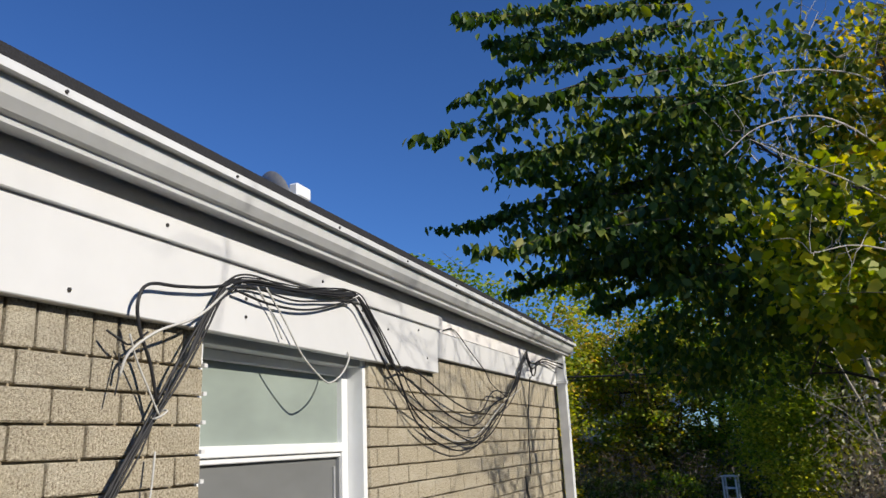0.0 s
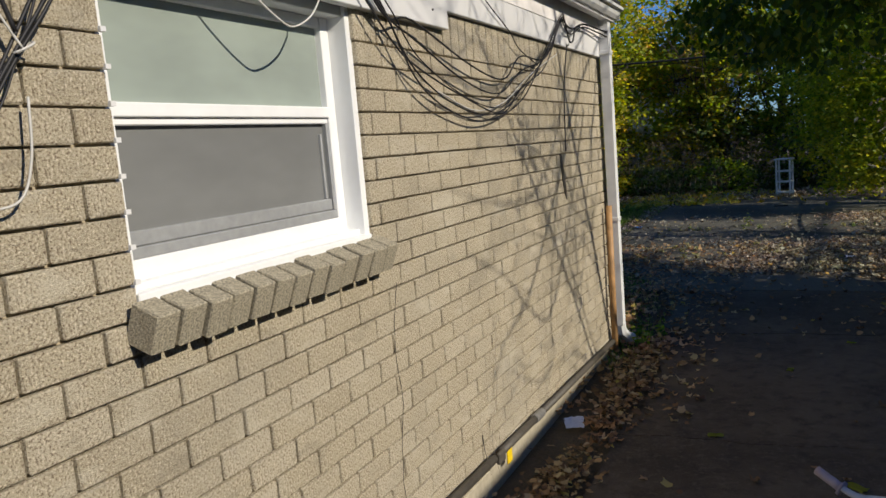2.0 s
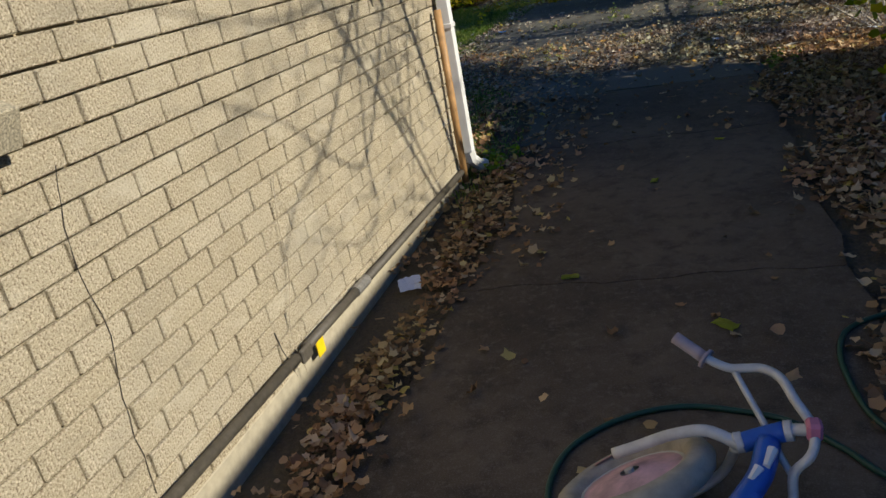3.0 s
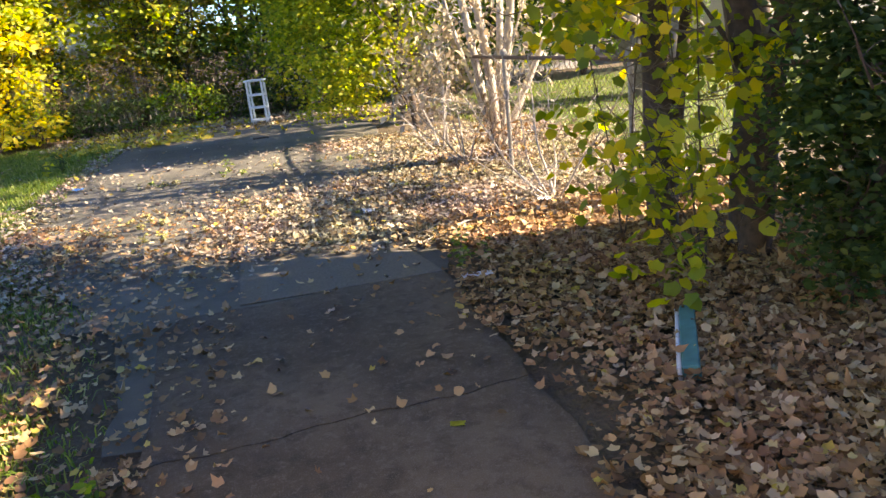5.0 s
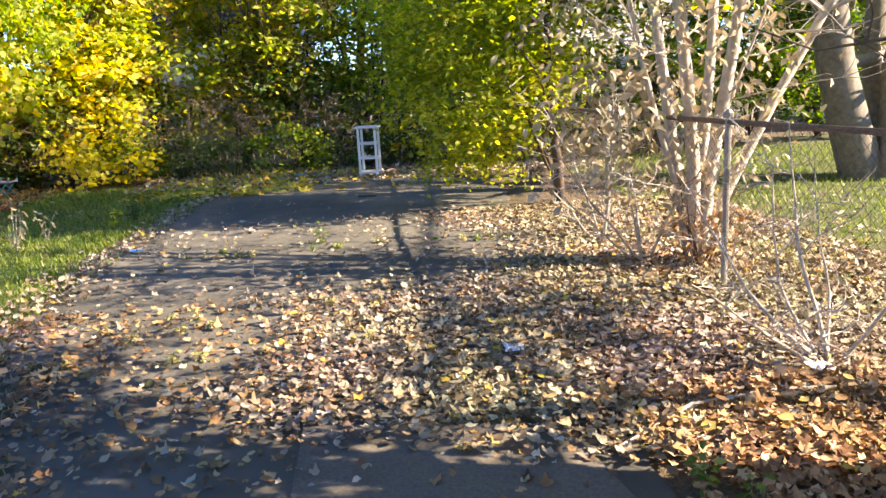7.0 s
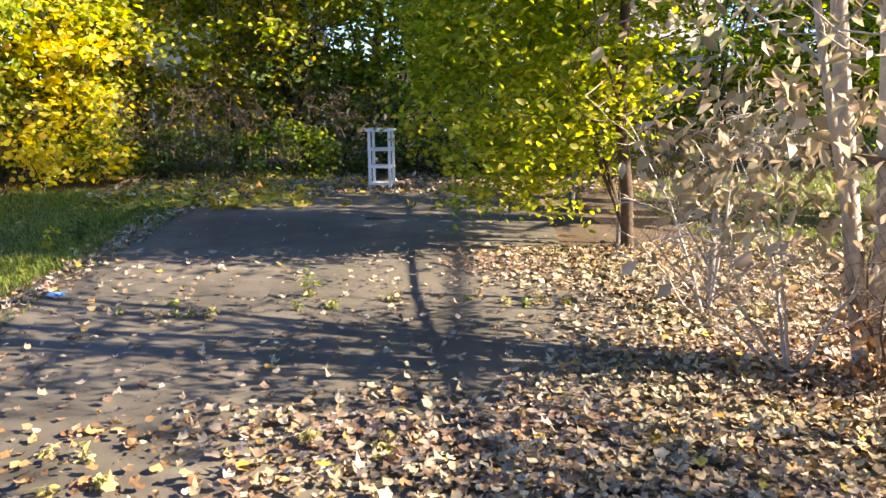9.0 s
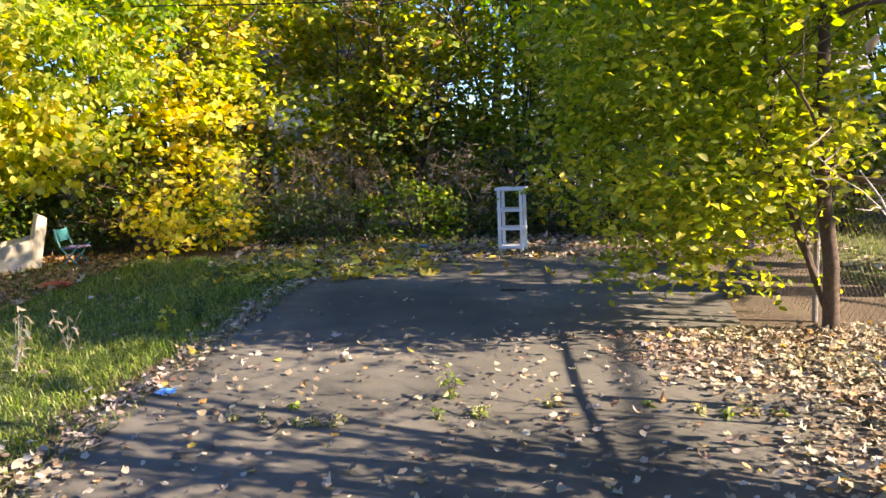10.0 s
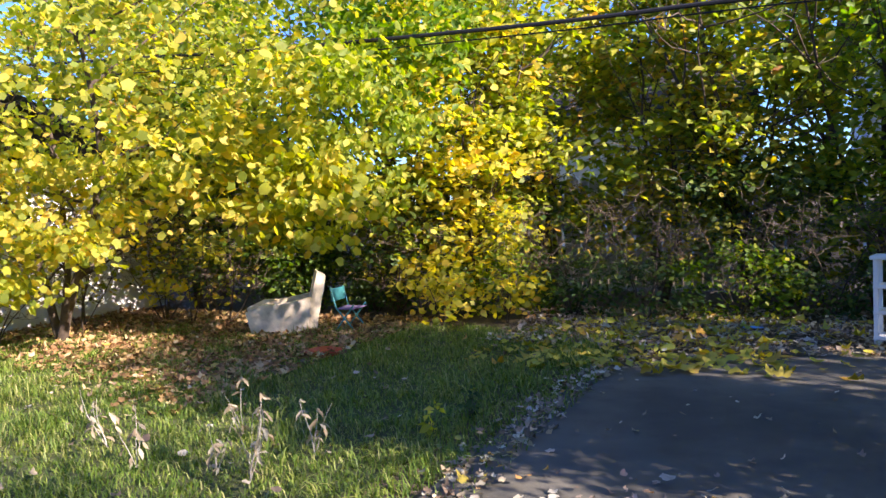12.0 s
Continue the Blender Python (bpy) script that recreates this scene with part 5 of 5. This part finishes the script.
btube("down_tube", [(1.65, -3.11, 0.26), (1.625, -3.20, 0.24), (1.585, -3.26, 0.215), (1.53, -3.33, 0.18), (1.475, -3.45, 0.14)], 0.030, "blue")
btube("top_tube", [(1.595, -3.25, 0.22), (1.61, -3.30, 0.20), (1.63, -3.37, 0.165), (1.66, -3.43, 0.14)], 0.025, "blue")
btube("seat_tube", [(1.475, -3.46, 0.13), (1.60, -3.38, 0.13), (1.68, -3.33, 0.125), (1.745, -3.28, 0.12)], 0.021, "blue")
btube("collar", [(1.745, -3.28, 0.12), (1.765, -3.268, 0.12)], 0.022, "silver", "steel seat clamp")
btube("chain_stay", [(1.48, -3.46, 0.12), (1.58, -3.66, 0.10), (1.71, -3.86, 0.12)], 0.012, "blue")
btube("seat_stay", [(1.66, -3.36, 0.13), (1.69, -3.6, 0.13), (1.72, -3.86, 0.12)], 0.011, "blue")
btube("crank", [(1.48, -3.45, 0.175), (1.45, -3.43, 0.185), (1.40, -3.435, 0.18), (1.335, -3.455, 0.17)], 0.009, "silver", "steel crank arm")
btube("bottom_bracket", [(1.475, -3.455, 0.10), (1.48, -3.45, 0.185)], 0.028, "silver", "steel bottom bracket")
pd = part("pedal", boxed(-0.03, -0.052, -0.012, 0.03, 0.052, 0.012, bevel=0.006), M["pedal"], bike, "dark blue-green plastic pedal")
pd.matrix_basis = Matrix.Translation(Vector((1.30, -3.40, 0.18)) - BK) @ Euler((radians(25), radians(15), radians(28))).to_matrix().to_4x4()
for sx in (-0.022, 0.0, 0.022):
    part("tread", boxed(sx - 0.003, -0.045, 0.012, sx + 0.003, 0.045, 0.017), M["cable"], pd)
btube("stem", [(1.70, -3.09, 0.285), (1.745, -3.11, 0.30)], 0.016, "silver")
btube("handlebar", [(1.445, -2.885, 0.425), (1.52, -2.93, 0.39), (1.57, -2.945, 0.372), (1.61, -2.95, 0.374), (1.655, -2.96, 0.378), (1.692, -3.0, 0.375), (1.715, -3.06, 0.355), (1.748, -3.10, 0.31), (1.75, -3.14, 0.285), (1.735, -3.165, 0.26), (1.70, -3.175, 0.22), (1.695, -3.20, 0.16), (1.69, -3.24, 0.10)], 0.0125, "silver", "white-grey handlebar")
btube("cross_bar", [(1.585, -2.955, 0.365), (1.65, -3.065, 0.27), (1.675, -3.12, 0.23), (1.695, -3.175, 0.215)], 0.009, "silver")
btube("grip", [(1.438, -2.878, 0.428), (1.51, -2.925, 0.393)], 0.018, "grip", "pale mauve rubber grip")
btube("flange", [(1.512, -2.926, 0.392), (1.518, -2.93, 0.389)], 0.030, "grip", "round end flange of the grip")
btube("grip", [(1.692, -3.235, 0.105), (1.685, -3.30, 0.03)], 0.0165, "cable", "black rubber grip")
for (x, y, z), (dx, dy, dz) in (((1.655, -3.16, 0.278), (-0.02, -0.05, -0.012)), ((1.62, -3.21, 0.262), (-0.022, -0.03, -0.012)), ((1.565, -3.30, 0.222), (-0.02, -0.03, -0.012)), ((1.618, -3.33, 0.208), (0.006, -0.03, -0.012))):
    part("decal", tube(bmesh.new(), [Vector((x, y, z)) - BK, Vector((x + dx, y + dy, z + dz)) - BK], [0.014, 0.009], 7), M["white_gloss"], bike, "worn white decal patch")
p = part("clamp", boxed(-0.018, -0.022, -0.026, 0.018, 0.022, 0.026, bevel=0.008), M["pink"], bike, "pink bar clamp")
p.location = Vector((1.752, -3.115, 0.305)) - BK
p = part("saddle", boxed(-0.05, -0.11, -0.02, 0.05, 0.10, 0.02, bevel=0.018), M["cable"], bike, "small black saddle")
p.location = Vector((1.84, -3.52, 0.20)) - BK

hose = [(1.5, -3.75, 0.022), (1.28, -3.5, 0.022), (1.17, -3.33, 0.022), (1.08, -3.15, 0.022), (1.06, -3.0, 0.022), (1.11, -2.84, 0.022), (1.25, -2.70, 0.022), (1.43, -2.63, 0.022), (1.61, -2.65, 0.022), (1.75, -2.70, 0.022), (1.88, -2.83, 0.022), (1.97, -2.94, 0.022), (2.2, -3.05, 0.022), (2.45, -2.9, 0.03), (2.6, -2.5, 0.03), (2.5, -2.1, 0.03), (2.3, -2.01, 0.03), (2.12, -2.06, 0.022), (2.0, -2.16, 0.022), (1.955, -2.30, 0.022), (1.95, -2.46, 0.022), (1.975, -2.66, 0.022), (2.05, -2.85, 0.035), (2.15, -3.2, 0.03), (2.1, -3.6, 0.022), (1.7, -3.95, 0.022), (1.45, -3.9, 0.022)]
tagged(new("garden_hose", finish("garden_hose", tube(bmesh.new(), smooth_line(hose, 7), 0.010, 7), M["hose"], True)), "green garden hose lying in loops on the path", "hose")

# ---- things in the yard ----
M["cream"] = plain("weathered cream vinyl", (0.66, 0.58, 0.45), 0.7, vary=0.35, scale=8, bump=0.4)
M["red"] = plain("faded red plastic", (0.55, 0.06, 0.03), 0.5)
M["turquoise"] = plain("turquoise plastic", (0.05, 0.30, 0.33), 0.5, vary=0.2, scale=12)
M["teal"] = plain("teal painted board", (0.05, 0.22, 0.22), 0.6, vary=0.2, scale=15)
M["paper"] = plain("white paper", (0.72, 0.74, 0.80), 0.7, vary=0.05)
M["bluebag"] = plain("blue wrapper", (0.08, 0.35, 0.75), 0.4)
M["mauve"] = plain("mauve cloth", (0.25, 0.18, 0.35), 0.8)
M["dark_in"] = plain("dark weathered wood", (0.03, 0.026, 0.022), 0.9)


def worn(bm, amount=0.02, cuts=3):
    bmesh.ops.subdivide_edges(bm, edges=bm.edges[:], cuts=cuts, use_grid_fill=True)
    for v in bm.verts:
        v.co += noise.noise_vector(v.co * 5.0) * amount
    return bm


chair = empty("armchair", -5.8, 12.7, 0, "broken weathered cream armchair on the leafy lawn corner", "armchair")
part("seat", worn(boxed(-0.46, -0.24, 0.08, 0.28, 0.24, 0.27, bevel=0.03)), M["cream"], chair, smooth=False)
part("backrest", worn(prism(bmesh.new(), [(0.24, 0.0), (0.42, 0.0), (0.58, 0.80), (0.46, 0.86)], "y", -0.27, 0.27)), M["cream"], chair)
chair.rotation_euler.z = radians(38)
chair.scale = (0.88, 0.88, 0.88)
for sy in (-0.34, 0.24):
    part("arm", worn(prism(bmesh.new(), [(-0.48, 0.0), (0.28, 0.0), (0.36, 0.50), (0.16, 0.47), (-0.1, 0.43), (-0.3, 0.45), (-0.56, 0.34)], "y", sy, sy + 0.10)), M["cream"], chair)

kchair = empty("folding_chair", -4.95, 12.9, 0, "small turquoise child's folding chair with a mauve seat", "chair")
for s in (-0.14, 0.14):
    part("leg", tube(bmesh.new(), [(-0.15, s, 0.0), (0.14, s, 0.34)], 0.010, 6), M["turquoise"], kchair)
    part("leg", tube(bmesh.new(), [(0.15, s, 0.0), (-0.12, s, 0.30), (-0.19, s, 0.55)], 0.010, 6), M["turquoise"], kchair)
part("seat", worn(boxed(-0.12, -0.14, 0.28, 0.14, 0.14, 0.295), 0.01, 2), M["mauve"], kchair)
part("backrest", worn(boxed(-0.185, -0.14, 0.38, -0.165, 0.14, 0.54), 0.008, 2), M["turquoise"], kchair)
bm = bmesh.new()
tube(bm, [(-4.45, 11.57, -0.005), (-4.45, 11.57, 0.03), (-4.45, 11.57, 0.05)], [0.19, 0.20, 0.14], 20)
tagged(new("red_lid", finish("red_lid", bm, M["red"])), "faded red plastic lid lying in the grass", "lid")

teal = empty("teal_board", 2.86, 0.63, 0.0, "teal painted board with a pale edge lying in the leaves", "board")
part("board", boxed(-0.030, -0.34, 0.02, 0.045, 0.34, 0.09, bevel=0.006), M["teal"], teal)
part("edge_strip", boxed(-0.050, -0.33, 0.02, -0.032, 0.33, 0.085, bevel=0.004), M["paper"], teal, "pale worn edge")
teal.rotation_euler = (0, radians(-8), radians(-29))

rs = random.Random(9)


def scrap(name, x, y, w, l, mat, label, z=0.03, rz=0, stand=0):
    bm = bmesh.new()
    bmesh.ops.create_grid(bm, x_segments=6, y_segments=6, size=0.5)
    for v in bm.verts:
        v.co = Vector((v.co.x * w, v.co.y * l, 0)) + noise.noise_vector(v.co * 4 + Vector((x, y, 0))) * 0.16 * min(w, l)
    bmesh.ops.solidify(bm, geom=bm.faces[:], thickness=0.002)
    ob = tagged(new(name, finish(name, bm, M[mat])), label, "litter")
    ob.matrix_basis = pose(x, y, z, stand, 0, rz)
    return ob


for x, y, w in ((1.60, -2.09, 0.10), (1.30, -0.35, 0.07), (0.95, -1.62, 0.08), (1.7, 0.4, 0.06)):
    scrap("yellow_leaf", x, y, w, w * 0.55, "leaf_maple", "single yellow-green leaf lying on the concrete path", 0.022, 200 * x)
scrap("paper_scrap", 1.87, 4.17, 0.11, 0.12, "paper", "crumpled white paper lying on the brown leaves", 0.05)
scrap("paper_scrap", 2.26, 2.06, 0.20, 0.09, "paper", "torn white paper beside the leaf bed", 0.04)
scrap("paper_scrap", 3.28, 3.56, 0.10, 0.12, "paper", "crumpled white paper under the bare bush", 0.06)
scrap("paper_scrap", 0.17, -1.66, 0.11, 0.08, "paper", "bent white card in the leaves by the wall", 0.04, 20, 30)
scrap("wrapper", -1.31, 7.76, 0.13, 0.09, "bluebag", "bright blue wrapper at the driveway edge", 0.03)
scrap("wrapper", -0.3, 13.6, 0.2, 0.1, "bluebag", "blue wrapper in the leaves by the hedge", 0.05)
tagged(new("stick", finish("stick", tube(bmesh.new(), [(0.82, 10.66, 0.015), (0.95, 10.62, 0.022), (1.07, 10.64, 0.014)], 0.012, 6), M["bark_dark"])), "short dark stick on the driveway", "stick")
tagged(new("stick", finish("stick", tube(bmesh.new(), [(2.1, 3.0, 0.02), (2.5, 3.25, 0.06), (2.95, 3.35, 0.05), (3.2, 3.3, 0.06)], 0.008, 6), M["bark_pale"])), "long pale fallen twig across the leaves", "stick")


# weeds
def weed(x, y, h, mat, label, seed, n=26, size=0.05, stems=5):
    rng = np.random.default_rng(seed)
    w = empty("weed", x, y, 0, label, "weed")
    bm = bmesh.new()
    pts = []
    for k in range(stems):
        az = rng.uniform(0, 2 * math.pi)
        q = limb(bm, (0, 0, -0.01), (0.35 * math.cos(az), 0.35 * math.sin(az), 1), h * rng.uniform(0.6, 1.05), 0.004, rng, 5, 0.12, 0.02, 4)
        for j in range(n // stems):
            pts.append(q[rng.integers(1, len(q))] + rng.normal(0, 0.012, 3))
    tagged(part("stalk", bm, M["bark_pale" if mat == "leaf_dry" else "twig"], w), kind="stuff")
    ob = new("leaves", leaf_mesh("leaves", pts, size, M[mat], rng, 0.9 if mat == "leaf_dry" else 0.1, 0.32 if mat == "leaf_dry" else 0.5))
    ob.parent = w
    return w


weed(0.55, 7.62, 0.22, "grass", "small green weed growing through the asphalt", 1)
weed(-1.98, 9.83, 0.30, "leaf_dark", "leafy green weed at the lawn's edge", 2, 60)
weed(-2.06, 9.32, 0.36, "leaf_yellow", "single weed with drooping yellow leaves on the lawn", 3, 16, 0.09, 2)
for k, (x, y) in enumerate(((-3.55, 8.25), (-3.0, 8.35), (-2.8, 8.45), (-2.7, 8.3), (-3.35, 9.0), (-4.1, 8.5), (-2.6, 8.8))):
    weed(x, y, 0.46, "leaf_dry", "dried brown weed stalk standing in the grass", 10 + k, 18, 0.07, 3)
for k in range(34):
    x, y = rs.uniform(-0.9, 2.6), rs.choice((7.35 + rs.uniform(-0.15, 0.15), 4.9 + rs.uniform(-0.5, 0.5)))
    weed(x, y, rs.uniform(0.04, 0.10), "grass_dry" if y < 6.5 or k % 2 else "grass", "tuft of dry weeds in a crack of the asphalt" if y < 6.5 or k % 2 else "tuft of green weeds in a crack of the asphalt", 40 + k, 24, 0.038, 6)

for k, (x, y) in enumerate(((0.17, 0.35), (0.24, 0.1), (0.33, 0.42), (2.25, 2.35), (2.45, 2.5), (2.3, 2.65))):
    weed(x, y, 0.16, "leaf_green" if k < 3 else "grass", "low green weeds among the fallen leaves", 300 + k, 40, 0.045, 6)

# ---- bricks ----
rb = random.Random(21)


def brick_mesh(length, height, depth, seed):
    r = random.Random(seed)
    bm = bmesh.new()
    box(bm, -depth, 0, 0, 0, length, height, bevel=0.0035)
    for v in bm.verts:
        v.co += Vector((r.uniform(-1, 1), r.uniform(-1, 1), r.uniform(-1, 1))) * 0.0011
    return finish("brick", bm, M["brick"])


H, DEP, J = 0.0762, 0.055, 0.0088
full = [brick_mesh(LENGTH - J, H, DEP, k) for k in range(5)]
half = [brick_mesh(LENGTH / 2 - J, H, DEP, 10 + k) for k in range(3)]
sold = [brick_mesh(COURSE - J, 0.197, DEP, 20 + k) for k in range(3)]
row = [brick_mesh(0.0735 + 0.0015 * (k % 2), 0.102, 0.085, 30 + k) for k in range(4)]
M["brick_sill"] = plain("greyed sill brick", (0.33, 0.295, 0.215), 0.95, vary=0.6, scale=150, bump=1.0)
for me in row:
    me.materials[0] = M["brick_sill"]
piece = {}
placed = []


def cut(length):
    key = round(length, 2)
    if key not in piece:
        piece[key] = brick_mesh(key, H, DEP, int(key * 1000))
    return piece[key]


x_face = lambda: rb.uniform(-0.0015, 0.002)
course_no = 0
z = SOLDIER_Z - COURSE
while z > 0.10:
    shift = (course_no % 2) * LENGTH / 2
    for a, b in (((WALL_S, WIN_Y0), (WIN_Y1, WALL_N)) if z + H > 1.275 else ((WALL_S, WALL_N),)):
        y = b - (LENGTH if not shift else LENGTH / 2)
        edge_y = b
        while edge_y > a + 0.03:
            ya = max(a, y)
            ln = edge_y - ya - J
            if ln > 0.03:
                me = rb.choice(full) if abs(ln - (LENGTH - J)) < 0.004 else cut(ln)
                placed.append((me, x_face(), ya + J / 2, z))
            edge_y = ya
            y = ya - LENGTH
    z -= COURSE
    course_no += 1
y = WALL_N - COURSE
while y > WALL_S:
    if not (y + COURSE > WIN_Y0 + 0.01 and y < WIN_Y1 - 0.01):
        placed.append((rb.choice(sold), x_face(), y + J / 2, SOLDIER_Z))
    y -= COURSE
near = sorted(placed, key=lambda p: (p[2] + 3.9) ** 2 + 1.4 * (p[3] - 1.5) ** 2)
wall_near, rest = near[:300], near[300:]
for me, x, y, z in wall_near:
    ob = new("brick", me)
    ob.parent = house
    ob.location = (x, y, z)
bm = bmesh.new()
for me, x, y, z in rest:
    n0 = len(bm.verts)
    bm.from_mesh(me)
    bm.verts.ensure_lookup_table()
    off = Vector((x, y, z))
    for v in bm.verts[n0:]:
        v.co += off
M["brick_far"] = M["brick"].copy()
nt = M["brick_far"].node_tree
geo = nt.nodes.new("ShaderNodeNewGeometry")
for l in list(nt.links):
    if l.from_socket.name == "Random":
        nt.links.new(geo.outputs["Random Per Island"], l.to_socket)
tagged(part("bricks", bm, M["brick_far"], house), kind="stuff")

sill = empty("brick_sill", 0.03, -3.9, 1.25, "rowlock brick sill under the window", "sill")
n = 13
for k in range(n):
    ob = new("brick", row[k % 4])
    ob.parent = sill
    ob.matrix_basis = pose(0.037 + rb.uniform(-0.004, 0.004), -4.556 + k * 0.0875 + 3.9, 0.024 + rb.uniform(-0.004, 0.004), rb.uniform(-1.5, 1.5), 22, rb.uniform(-1.5, 1.5))
for k in range(10):
    b = part("mortar_dab", worn(boxed(-0.010, -0.010, -0.006, 0.007, 0.005, 0.006), 0.006, 1), M["white"], win, "white mortar dab")
    b.location = Vector((0.0, WIN_Y0 + 0.004, 1.36 + k * COURSE)) - WINO
